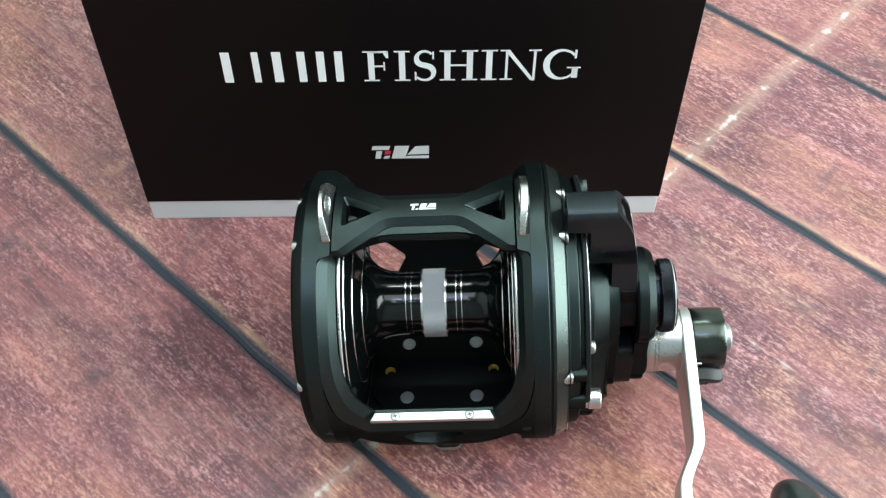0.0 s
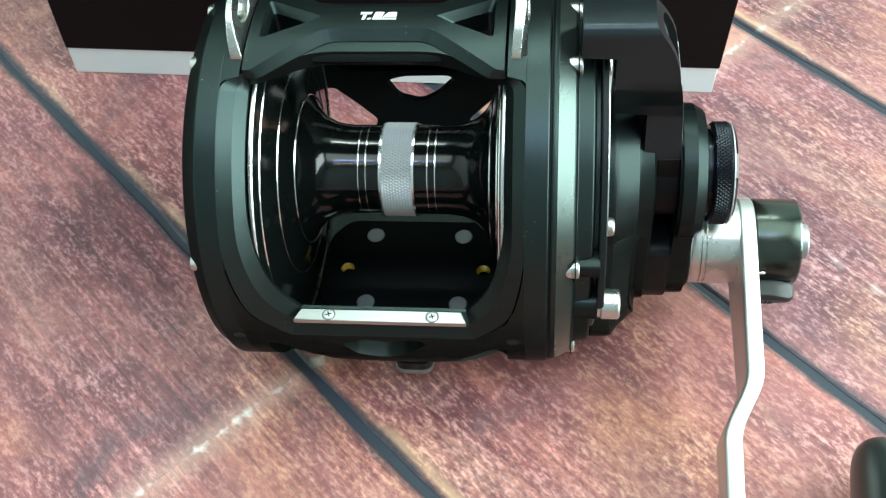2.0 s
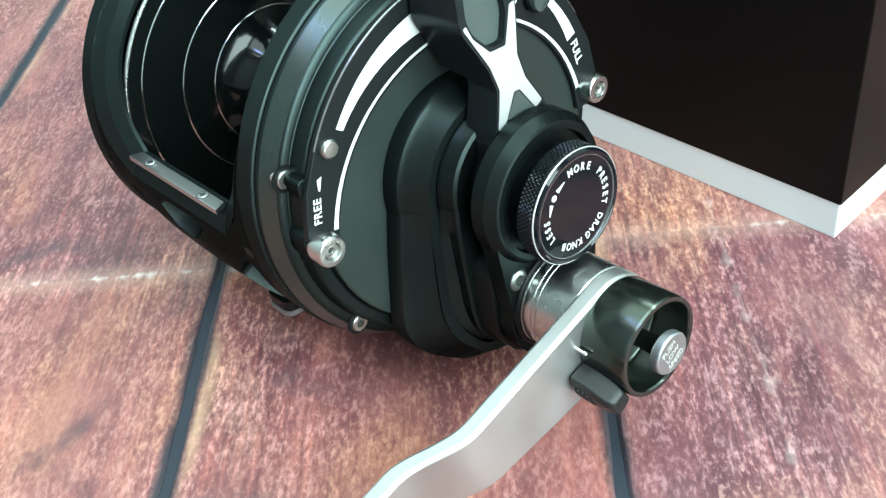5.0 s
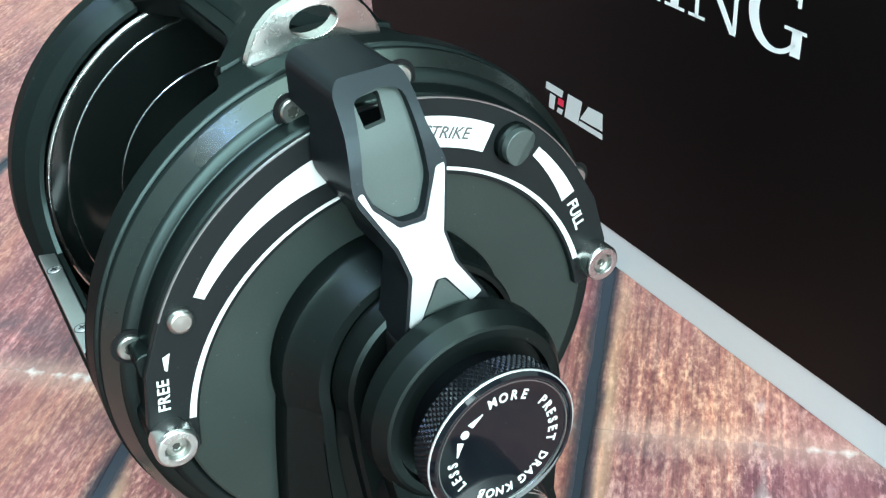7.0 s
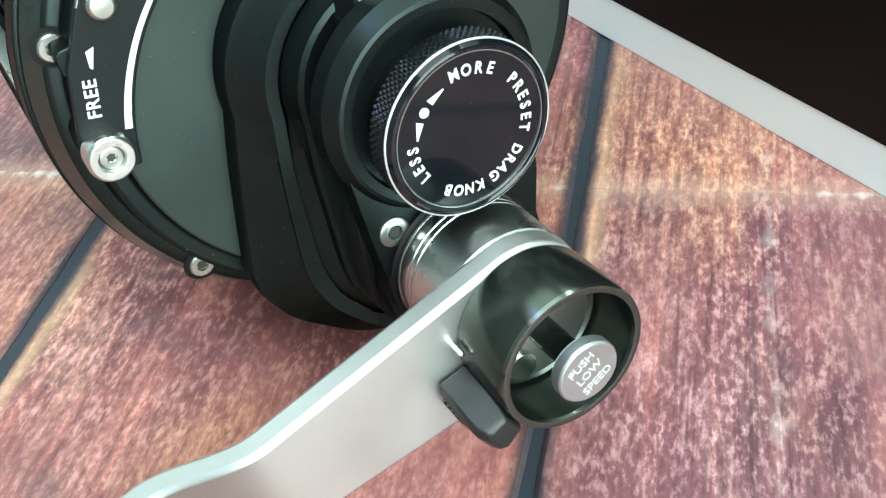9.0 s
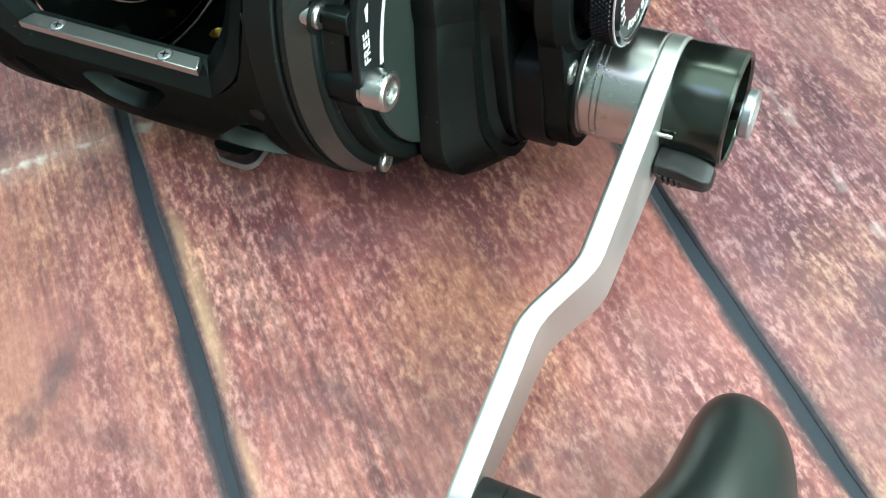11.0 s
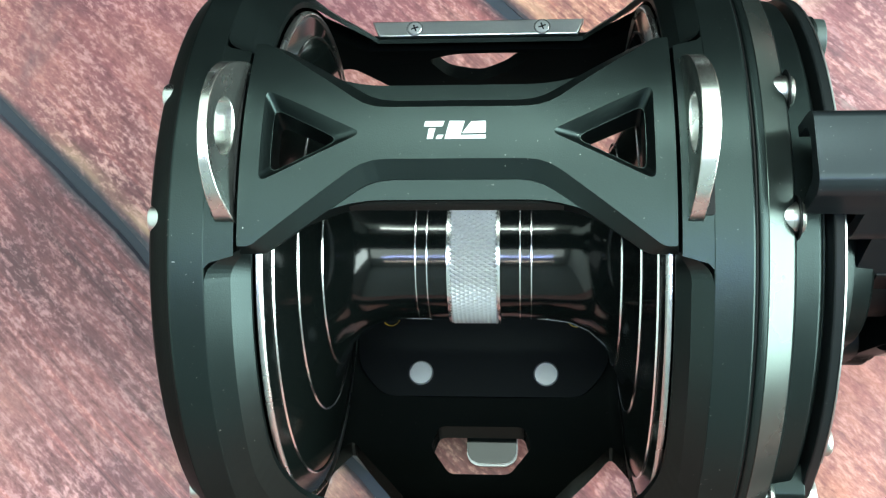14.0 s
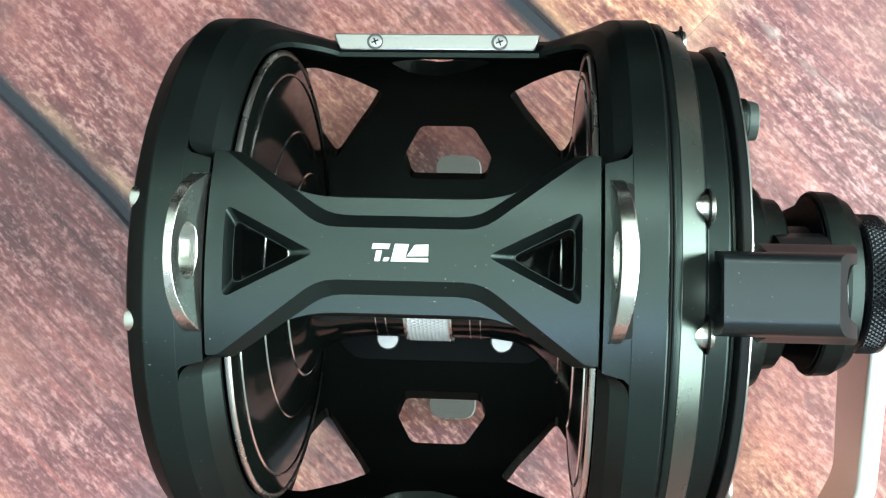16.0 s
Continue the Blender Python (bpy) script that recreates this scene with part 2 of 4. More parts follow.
    # white chips along the end joint, on a paler strip
    off = math_node(nt, "ABSOLUTE", math_node(nt, "SUBTRACT", u, math_node(nt, "ADD", JOINT - 0.0010, math_node(nt, "MULTIPLY", field(60.0, 90.0, 40.0), 0.0020))))
    reach = math_node(nt, "MULTIPLY", math_node(nt, "SUBTRACT", field(95.0, 125.0, 2.2, 3.0, 0.6), 0.485), 0.015)
    chip = ramp(nt, math_node(nt, "MULTIPLY", math_node(nt, "SUBTRACT", reach, off), 400.0, True), [(0.0, 0.0), (0.9, 1.0)])
    strip = ramp(nt, math_node(nt, "MULTIPLY", off, 130.0, True), [(0.0, 0.34), (1.0, 0.0)])
    col = mix_col(nt, strip, col, (0.56, 0.37, 0.29))
    col = mix_col(nt, math_node(nt, "MULTIPLY", chip, 0.74), col, (0.64, 0.60, 0.55))
    # a second faint white scuff that runs along one board
    off2 = math_node(nt, "ABSOLUTE", math_node(nt, "SUBTRACT", v, 0.2975))
    reach2 = math_node(nt, "MULTIPLY", math_node(nt, "SUBTRACT", field(60.0, 60.0, 8.8), 0.45), 0.016)
    chip2 = math_node(nt, "MULTIPLY", math_node(nt, "SUBTRACT", reach2, off2), 300.0, True)
    col = mix_col(nt, math_node(nt, "MULTIPLY", chip2, 0.45), col, (0.62, 0.54, 0.50))
    # blue-black stain creeping in from the gaps
    edge = math_node(nt, "MULTIPLY", math_node(nt, "MINIMUM", row, math_node(nt, "SUBTRACT", 1.0, row)), PLANK)
    creep = math_node(nt, "ADD", math_node(nt, "MULTIPLY", field(38.0, 60.0, 12.0, 4.0, 0.6), 0.0044), 0.0003)
    soot = math_node(nt, "MULTIPLY", math_node(nt, "SUBTRACT", creep, math_node(nt, "SUBTRACT", edge, 0.0019)), 400.0, True)
    col = mix_col(nt, math_node(nt, "MULTIPLY", soot, 0.92), col, (0.018, 0.024, 0.034))
    nt.links.new(col, b.inputs["Base Color"])
    nt.links.new(ramp(nt, fleck, [(0.3, 0.60), (0.7, 0.36)]), b.inputs["Roughness"])
    b.inputs["Specular IOR Level"].default_value = 0.50
    hgt = math_node(nt, "ADD", math_node(nt, "ADD", fleck, math_node(nt, "MULTIPLY", streak, 0.5)), math_node(nt, "MULTIPLY", scratch, 0.4))
    bump(nt, b, hgt, 0.60, 0.0004)
    return m


wood = board_wood()
gap_dark = surface("dark_gap", (0.017, 0.023, 0.034), 0.7, 0.0, vary=0.3, grain=700, blotch=40)

# ---- mesh helpers: the reel is drawn in millimetres about its own spindle (x along the spindle, z up) ----
MM = 0.001


def finish(bm, bevel=0.0, segments=2, sharp=32.0):
    """Cleans a mesh, rounds its sharp edges and shades flat faces flat, curved ones smooth."""
    bmesh.ops.remove_doubles(bm, verts=bm.verts, dist=0.001)
    bmesh.ops.recalc_face_normals(bm, faces=bm.faces)
    bent = {f for e in bm.edges if len(e.link_faces) == 2 and radians(0.8) < e.calc_face_angle(0) <= radians(sharp) for f in e.link_faces}
    for f in bm.faces:
        f.smooth = f in bent
    rounds = set()
    if bevel:
        edges = [e for e in bm.edges if len(e.link_faces) == 2 and e.calc_face_angle(0) > radians(sharp)]
        made = bmesh.ops.bevel(bm, geom=edges, offset=bevel, offset_type="OFFSET", segments=segments, profile=0.5, affect="EDGES", clamp_overlap=True)
        rounds = set(made["faces"])
        for f in rounds:
            f.smooth = True
    for e in bm.edges:
        if len(e.link_faces) == 2:
            a, c = e.link_faces
            e.smooth = e.calc_face_angle(0) <= radians(sharp) and (a in rounds) == (c in rounds)
    return bm


def part(name, bm, material, parent=None, label="", scale=MM):
    """One mesh object out of bm, under a thing or a part."""
    if scale != 1:
        bmesh.ops.scale(bm, vec=(scale,) * 3, verts=bm.verts)
    me = bpy.data.meshes.new(name)
    bm.to_mesh(me)
    bm.free()
    me.materials.append(material)
    ob = new(name, me)
    if parent is not None:
        ob.parent = parent
    if label:
        ob["label"] = label
    return ob


def thing(name, m, label, category, group=""):
    ob = new(name)
    ob.empty_display_size = 0.02
    ob.matrix_world = m
    return tagged(ob, label, category, group)


def lathe(profile, seg=96, cy=0.0, cz=0.0, a0=0.0, a1=360.0, bevel=0.0, bm=None, loop=False, sharp=32.0):
    """Turns (x, r) points about an axis along x. Angles run from the top towards the front (-y)."""
    own = bm is None
    bm = bm or bmesh.new()
    full = abs(a1 - a0) >= 359.9
    n = seg if full else seg + 1
    rings = []
    for x, r in profile:
        if r < 1e-6:
            rings.append([bm.verts.new((x, cy, cz))] * n)
        else:
            rings.append([bm.verts.new((x, cy - r * math.sin(radians(a0 + (a1 - a0) * i / seg)), cz + r * math.cos(radians(a0 + (a1 - a0) * i / seg)))) for i in range(n)])
    pairs = list(zip(rings, rings[1:])) + ([(rings[-1], rings[0])] if loop else [])
    for ra, rb in pairs:
        for i in range(n if full else n - 1):
            j = (i + 1) % n
            quad = []
            for w in (ra[i], ra[j], rb[j], rb[i]):
                if w not in quad:
                    quad.append(w)
            if len(quad) > 2:
                bm.faces.new(quad)
    return finish(bm, bevel, sharp=sharp) if own else bm


def rounded(points, radius, steps=4):
    """Rounds the corners of a closed outline; each corner gives steps + 1 points."""
    out, n = [], len(points)
    radii = radius if isinstance(radius, (list, tuple)) else [radius] * n
    for i in range(n):
        p, a, c = Vector(points[i]), Vector(points[i - 1]), Vector(points[(i + 1) % n])
        r = min(radii[i], 0.45 * (a - p).length, 0.45 * (c - p).length)
        s, e = p + (a - p).normalized() * r, p + (c - p).normalized() * r
        for k in range(steps + 1):
            t = k / steps
            out.append(tuple((1 - t) ** 2 * s + 2 * t * (1 - t) * p + t * t * e))
    return out


def flat_fill(outline, holes=()):
    bm = bmesh.new()
    for pts in (outline, *holes):
        vs = [bm.verts.new((p[0], p[1], 0)) for p in pts]
        for i in range(len(vs)):
            bm.edges.new((vs[i], vs[(i + 1) % len(vs)]))
    bmesh.ops.triangle_fill(bm, use_beauty=True, use_dissolve=False, edges=bm.edges)
    return bm


def thicken(bm, depth):
    """Extrudes a flat fill from w = 0 to w = depth (third coordinate)."""
    res = bmesh.ops.extrude_face_region(bm, geom=list(bm.faces))
    for g in res["geom"]:
        if isinstance(g, bmesh.types.BMVert):
            g.co.z = depth
    return bm


def prism(outline, x0, x1, holes=(), bevel=0.0, segments=2):
    """An outline in (y, z), from x0 to x1 along the spindle."""
    bm = thicken(flat_fill(outline, holes), 1.0)
    for w in bm.verts:
        w.co = Vector((x0 + (x1 - x0) * w.co.z, w.co.x, w.co.y))
    return finish(bm, bevel, segments)


def deck(outline, z0, z1, holes=(), bevel=0.0):
    """An outline in (x, y), from z0 to z1."""
    bm = thicken(flat_fill(outline, holes), 1.0)
    for w in bm.verts:
        w.co = Vector((w.co.x, w.co.y, z0 + (z1 - z0) * w.co.z))
    return finish(bm, bevel)


def wrap(outline, r0, r1, holes=(), bevel=0.0, step=4.0, segments=2):
    """An outline in (x, degrees from the top towards the front), bent round the spindle between two radii."""
    k = math.pi / 180 * 52.0
    bm = flat_fill([(x, a * k) for x, a in outline], [[(x, a * k) for x, a in h] for h in holes])
    angles = [a for x, a in outline]
    a = math.ceil(min(angles) / step) * step
    while a < max(angles):
        bmesh.ops.bisect_plane(bm, geom=list(bm.verts) + list(bm.edges) + list(bm.faces), dist=1e-4, plane_co=(0, a * k, 0), plane_no=(0, 1, 0))
        a += step
    thicken(bm, 1.0)
    for w in bm.verts:
        ang, r = w.co.y / k, r0 + (r1 - r0) * w.co.z
        w.co = Vector((w.co.x, -r * math.sin(radians(ang)), r * math.cos(radians(ang))))
    return finish(bm, bevel, segments)


def spindle_point(x, ang, r):
    return Vector((x, -r * math.sin(radians(ang)), r * math.cos(radians(ang))))


def loft(loops, close=True):
    """Faces between outlines of equal length, point to point."""
    bm = bmesh.new()
    rows = [[bm.verts.new(p) for p in loop] for loop in loops]
    n = len(rows[0])
    for ra, rb in zip(rows, rows[1:]):
        for i in range(n if close else n - 1):
            j = (i + 1) % n
            bm.faces.new((ra[i], ra[j], rb[j], rb[i]))
    return bm


def along_x(bm, m):
    bmesh.ops.transform(bm, matrix=m, verts=bm.verts)
    return bm


def facing(direction):
    """Turns x into the given direction."""
    return Vector(direction).to_track_quat("X", "Z").to_matrix().to_4x4()


def torx_screw(name, place, direction, r, h, parent, material=screw_grey, domed=True):
    """A small cap screw whose head points along direction, with a recessed star socket."""
    rise = h * 0.5 if domed else h * 0.2
    prof = [(-h, 0), (-h, r), (0.0, r), (rise * 0.6, r * 0.96), (rise, r * 0.84), (rise, r * 0.47), (rise - 0.5, r * 0.43), (rise - 0.5, 0)]
    bm = lathe(prof, 24)
    along_x(bm, Matrix.Translation(place) @ facing(direction))
    screw = part(name, bm, material, parent)
    star = [((0.46 if i % 2 else 0.31) * r * math.cos(i * math.pi / 6), (0.46 if i % 2 else 0.31) * r * math.sin(i * math.pi / 6)) for i in range(12)]
    bm = prism(star, rise - 0.52, rise - 0.30)
    along_x(bm, Matrix.Translation(place) @ facing(direction))
    return screw, bm


def lettering(text, size, m, material, parent, name="lettering", label="", shear=0.0, depth=0.05, bold=0.0, spacing=1.0, align="CENTER"):
    """Built-in font, turned into a mesh part. m places it in the parent's millimetres: x to the right of the text, y up."""
    cu = bpy.data.curves.new(name, "FONT")
    cu.body, cu.size, cu.shear, cu.extrude, cu.offset = text, size, shear, depth, bold
    cu.align_x, cu.align_y, cu.space_character, cu.resolution_u = align, "CENTER", spacing, 3
    tmp = new(name, cu)
    me = bpy.data.meshes.new_from_object(tmp.evaluated_get(bpy.context.evaluated_depsgraph_get()))
    bpy.data.objects.remove(tmp)
    bm = bmesh.new()
    bm.from_mesh(me)
    bpy.data.meshes.remove(me)
    bmesh.ops.transform(bm, matrix=m, verts=bm.verts)
    return part(name, bm, material, parent, label)


def frame_of(origin, right, up):
    """A pose from an origin and two directions: x along right, y along up."""
    r, u = Vector(right).normalized(), Vector(up).normalized()
    n = r.cross(u)
    return Matrix(((r.x, u.x, n.x, origin[0]), (r.y, u.y, n.y, origin[1]), (r.z, u.z, n.z, origin[2]), (0, 0, 0, 1)))


def plain_logo(m, width, parent, material, red=None):
    """The maker's mark as plain slanted blocks."""
    h = width * 0.30
    blocks = [((0.00, 1.0), (0.30, 1.0), (0.27, 0.70), (-0.02, 0.70)), ((0.06, 0.60), (0.16, 0.60), (0.12, 0.0), (0.03, 0.0)),
              ((0.20, 0.22), (0.29, 0.22), (0.26, 0.0), (0.17, 0.0)),
              ((0.38, 1.0), (0.62, 1.0), (0.54, 0.0), (0.31, 0.0)),
              ((0.72, 0.96), (0.95, 1.0), (0.95, 0.34), (0.58, 0.30)),
              ((0.57, 0.20), (0.95, 0.22), (0.95, 0.0), (0.54, 0.0))]
    made = []
    for pts in blocks:
        bm = deck([((x - 0.47) * width, (y - 0.5) * h) for x, y in pts], 0.0, 0.06)
        bmesh.ops.transform(bm, matrix=m, verts=bm.verts)
        made.append(part("logo_block", bm, material, parent))
    if red is not None:
        bm = deck([((x - 0.47) * width, (y - 0.5) * h) for x, y in ((0.21, 0.62), (0.31, 0.62), (0.29, 0.34), (0.19, 0.34))], 0.0, 0.06)
        bmesh.ops.transform(bm, matrix=m, verts=bm.verts)
        made.append(part("logo_dot", bm, red, parent, "small red square in the mark"))
    return made


# ---- the room: floor of boards, unseen walls and ceiling toned for bounce light ----
TURN_M = Matrix.Rotation(radians(BOARD_TURN), 4, "Z")
HALF, DEEP = 1.45, 2.15   # the room, and how far the turned boards reach


def slab(name, x0, x1, y0, y1, z0, z1, material, turn=False):
    bm = bmesh.new()
    bmesh.ops.create_cube(bm, size=1.0)
    for w in bm.verts:
        w.co = Vector((x0 if w.co.x < 0 else x1, y0 if w.co.y < 0 else y1, z0 if w.co.z < 0 else z1))
    ob = part(name, bm, material, scale=1)
    if turn:
        ob.matrix_world = TURN_M
    return tagged(ob, kind="structure")


floor = tagged(slab("floor", -DEEP, DEEP, -DEEP, DEEP, -0.06, -0.0007, gap_dark, True), "red-brown rustic wooden boards with dark gaps between", "floor")
# added out of view: north and west reflect more, south, east and ceiling less
tagged(slab("wall_north", -HALF, HALF, HALF, HALF + 0.1, 0.0, 2.4, bounce_plaster), "unseen plaster wall, pale to throw light back", "wall")
tagged(slab("wall_south", -HALF, HALF, -HALF - 0.1, -HALF, 0.0, 2.4, plaster), "unseen plaster wall, dim grey to hold bounce light down", "wall")
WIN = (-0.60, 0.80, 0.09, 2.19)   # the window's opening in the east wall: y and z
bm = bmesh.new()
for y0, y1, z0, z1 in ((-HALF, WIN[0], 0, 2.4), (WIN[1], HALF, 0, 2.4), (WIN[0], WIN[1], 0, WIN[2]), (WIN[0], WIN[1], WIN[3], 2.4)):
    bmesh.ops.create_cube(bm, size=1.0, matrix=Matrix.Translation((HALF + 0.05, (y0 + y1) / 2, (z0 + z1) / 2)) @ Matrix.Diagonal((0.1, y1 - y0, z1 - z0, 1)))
tagged(part("wall_east", bm, plaster, scale=1), "unseen plaster wall, dim grey to hold bounce light down, with a tall window opening", "wall", kind="structure")
tagged(slab("wall_west", -HALF - 0.1, -HALF, -HALF, HALF, 0.0, 2.4, bounce_plaster), "unseen plaster wall, pale to throw light back", "wall")
tagged(slab("ceiling", -HALF - 0.1, HALF + 0.1, -HALF - 0.1, HALF + 0.1, 2.4, 2.5, plaster), "unseen plaster ceiling, dim grey to hold bounce light down", "ceiling")

# ---- the fishing reel: it leans a little on its curved foot ----
reel = thing("fishing_reel", pose(0.0065, 0.2445, 0.0566, -1.26, -3.77, 0.8), "black two-speed lever-drag fishing reel with silver crank on wooden boards", "fishing reel")

# frame: two rings, the lower shell with its windows, and the sloped lips of the openings
R_OUT = 53.4
left_ring = [(-46.9, 46.0), (-46.9, 48.9), (-46.0, 50.6), (-43.2, 52.6), (-42.5, R_OUT), (-37.0, R_OUT), (-36.6, 47.6), (-43.0, 47.2)]
part("frame_ring", lathe(left_ring, 128, loop=True, bevel=0.25), anodised, reel)
right_ring = [(43.1, 46.5), (43.1, 52.6), (42.7, R_OUT), (37.0, R_OUT), (36.6, 47.6)]
part("frame_ring", lathe(right_ring, 128, loop=True, bevel=0.2), anodised, reel)
part("side_cover", lathe([(-45.6, 0), (-45.6, 46.2), (-44.6, 46.8), (-43.4, 46.8), (-43.4, 0)], 96, bevel=0.3), anodised_soft, reel)

OPEN_OUT = [(-31.4, 17.4), (-37.0, 20.5), (-37.2, 70.0), (-33.5, 88.0), (-24.0, 98.0)]
OPEN_MID = [(-31.4, 17.8), (-33.6, 21.0), (-33.7, 67.0), (-30.0, 83.5), (-22.6, 94.2)]
OPEN_IN = [(-31.2, 18.0), (-31.2, 21.5), (-31.2, 63.0), (-27.6, 80.5), (-21.0, 91.4)]


def opening_loop(pts, r, side, wide=0.0):
    """A lip line round an opening: down one side, along the sill and up the other; open under the crossbar."""
    k = math.pi / 180 * 52
    half = [(x, a * k) for x, a in pts]
    soft = [half[0]]
    for i in range(1, len(half) - 1):
        p, a, c = Vector(half[i]), Vector(half[i - 1]), Vector(half[i + 1])
        reach = min((2.4, 7.0, 5.0)[i - 1], 0.45 * (a - p).length, 0.45 * (c - p).length)
        s, e = p + (a - p).normalized() * reach, p + (c - p).normalized() * reach
        soft += [tuple((1 - t / 5) ** 2 * s + 2 * t / 5 * (1 - t / 5) * p + (t / 5) ** 2 * e) for t in range(6)]
    soft.append(half[-1])
    full = soft + [(-x + wide, v) for x, v in reversed(soft)]
    dense = []
    for p, q in zip(full, full[1:]):
        dense += [(p[0] + (q[0] - p[0]) * t / 6, p[1] + (q[1] - p[1]) * t / 6) for t in range(6)]
    dense.append(full[-1])
    return [spindle_point(x, side * v / k, r) for x, v in dense]


for side in (1, -1):
    bm = loft([opening_loop(OPEN_OUT, R_OUT - 0.01, side), opening_loop(OPEN_MID, 51.3, side, 0.6), opening_loop(OPEN_IN, 48.7, side, 1.1), opening_loop(OPEN_IN, 47.7, side, 1.1)], close=False)
    part("opening_lip", finish(bm, 0.0, sharp=12), anodised, reel)

LOW_HALF = [(-37.3, 66.0), (-37.2, 70.0), (-36.4, 76.5), (-34.9, 83.5), (-32.6, 89.5), (-29.5, 92.9), (-24.0, 97.8)]
LOW_FRONT = LOW_HALF + [(-x, a) for x, a in reversed(LOW_HALF)]
LOW_OUT = LOW_FRONT + [(x, 360 - a) for x, a in reversed(LOW_FRONT)]
windows = []
for f in (lambda a: a, lambda a: 360 - a):
    windows.append([(x, f(a)) for x, a in rounded([(-9.4, 148.0), (-11.0, 141.0), (-6.2, 130.5), (6.6, 130.5), (11.4, 141.0), (9.8, 148.0)], 1.6, 3)])
    windows.append([(x, f(a)) for x, a in rounded([(-32.4, 105.0), (-28.6, 104.4), (-14.4, 118.0), (-19.0, 127.0), (-28.4, 141.5), (-32.4, 133.0)], 2.0, 3)])
    windows.append([(x, f(a)) for x, a in rounded([(32.4, 105.0), (28.6, 104.4), (15.4, 118.0), (19.5, 127.0), (28.8, 141.0), (32.4, 133.0)], 2.0, 3)])
    windows.append([(x, f(a)) for x, a in rounded([(-11.6, 102.0), (-5.0, 99.6), (9.5, 99.4), (11.6, 101.4), (5.5, 108.0), (0.0, 111.0), (-7.5, 109.0)], 2.0, 3)])
bm = wrap(LOW_OUT, R_OUT - 0.03, 49.4, windows, 0.35)
for w in bm.verts:
    r, ang = math.hypot(w.co.y, w.co.z), math.degrees(math.atan2(abs(w.co.y), w.co.z))
    swell = 1.5 * max(0.0, 1 - (w.co.x / 30.0) ** 2) ** 0.7 * min(1.0, max(0.0, (ang - 97.0) / 14.0))
    w.co.y, w.co.z = w.co.y * (1 + swell / r), w.co.z * (1 + swell / r)
part("lower_shell", bm, shell_black, reel)
part("top_bridge", wrap([(-37.3, -20.8), (-36.2, -19.6), (-32.6, -18.5), (-32.6, 18.5), (-36.2, 19.6), (-37.3, 20.8)], R_OUT - 0.05, 47.5, bevel=0.2), anodised, reel)
part("top_bridge", wrap([(37.3, -20.8), (36.2, -19.6), (32.6, -18.5), (32.6, 18.5), (36.2, 19.6), (37.3, 20.8)], R_OUT - 0.05, 47.5, bevel=0.2), anodised, reel)

# small dark holes low on the shell
for x in (-38.4, 34.2):
    for side in (1, -1):
        bm = lathe([(0.06, 0), (0.06, 1.2), (0.14, 1.3), (0.10, 1.65), (-0.4, 1.65)], 20)
        d = spindle_point(0, side * 99, 1.0)
        along_x(bm, Matrix.Translation(spindle_point(x, side * 99, R_OUT)) @ facing(d))
        part("pin_hole", bm, deep_black, reel)

# crossbar on top: a wide lower web, a raised X-shaped face and two open triangles
TOP_TURN = -1.3
turned = lambda pts: [(x, a + TOP_TURN) for x, a in pts]
WEB = rounded([(-32.3, 18.9), (-15.5, 10.6), (15.5, 10.6), (32.3, 18.9), (32.3, -18.9), (15.5, -10.6), (-15.5, -10.6), (-32.3, -18.9)], [0.3, 5, 5, 0.3, 0.3, 5, 5, 0.3], 4)
FACE_R = [0.3, 1, 3, 3, 1, 0.3, 0.3, 1, 3, 3, 1, 0.3]


def face_outline(end_x, end_a, arm_x, waist_x, waist_a):
    half = [(-end_x, end_a), (-arm_x, end_a), (-waist_x, waist_a)]
    front = half + [(-x, a) for x, a in reversed(half)]
    return rounded(front + [(x, -a) for x, a in reversed(front)], FACE_R, 3)


FACE_TOP = face_outline(31.9, 18.3, 30.0, 13.2, 4.5)
FACE_BASE = face_outline(32.3, 19.5, 28.0, 12.2, 7.2)
TRI_OUT = [(-29.0, 8.2), (-29.0, -8.2), (-13.8, 0.0)]
TRI_IN = [(-27.9, 6.0), (-27.9, -6.0), (-17.6, 0.0)]
flip = lambda pts: [(-x, a) for x, a in pts]
crossbar = part("crossbar", wrap(turned(WEB), 51.7, 46.6, [turned(rounded(TRI_IN, 1.9, 5)), turned(rounded(flip(TRI_IN), 1.9, 5))], 0.5, step=3.0), anodised, reel)
part("crossbar_face", wrap(turned(FACE_TOP), 54.0, 53.2, [turned(rounded(TRI_OUT, 1.6, 5)), turned(rounded(flip(TRI_OUT), 1.6, 5))], step=3.0), anodised, crossbar)


def dense_loop(pts, r):
    out = []
    for i, p in enumerate(pts):
        q = pts[(i + 1) % len(pts)]
        out += [spindle_point(p[0] + (q[0] - p[0]) * t / 5, p[1] + (q[1] - p[1]) * t / 5 + TOP_TURN, r) for t in range(5)]
    return out


part("face_slope", finish(loft([dense_loop(FACE_TOP, 54.0), dense_loop(FACE_BASE, 51.9), dense_loop(FACE_BASE, 51.2)]), 0, sharp=20), anodised, crossbar)
for f in (lambda p: p, flip):
    loops = [[spindle_point(x, a + TOP_TURN, r) for x, a in rounded(f(t), rr, 5)] for t, r, rr in ((TRI_OUT, 54.0, 1.6), (TRI_IN, 51.6, 1.9), (TRI_IN, 48.4, 1.9))]
    part("triangle_pocket", finish(loft(loops), 0.3), anodised, crossbar)
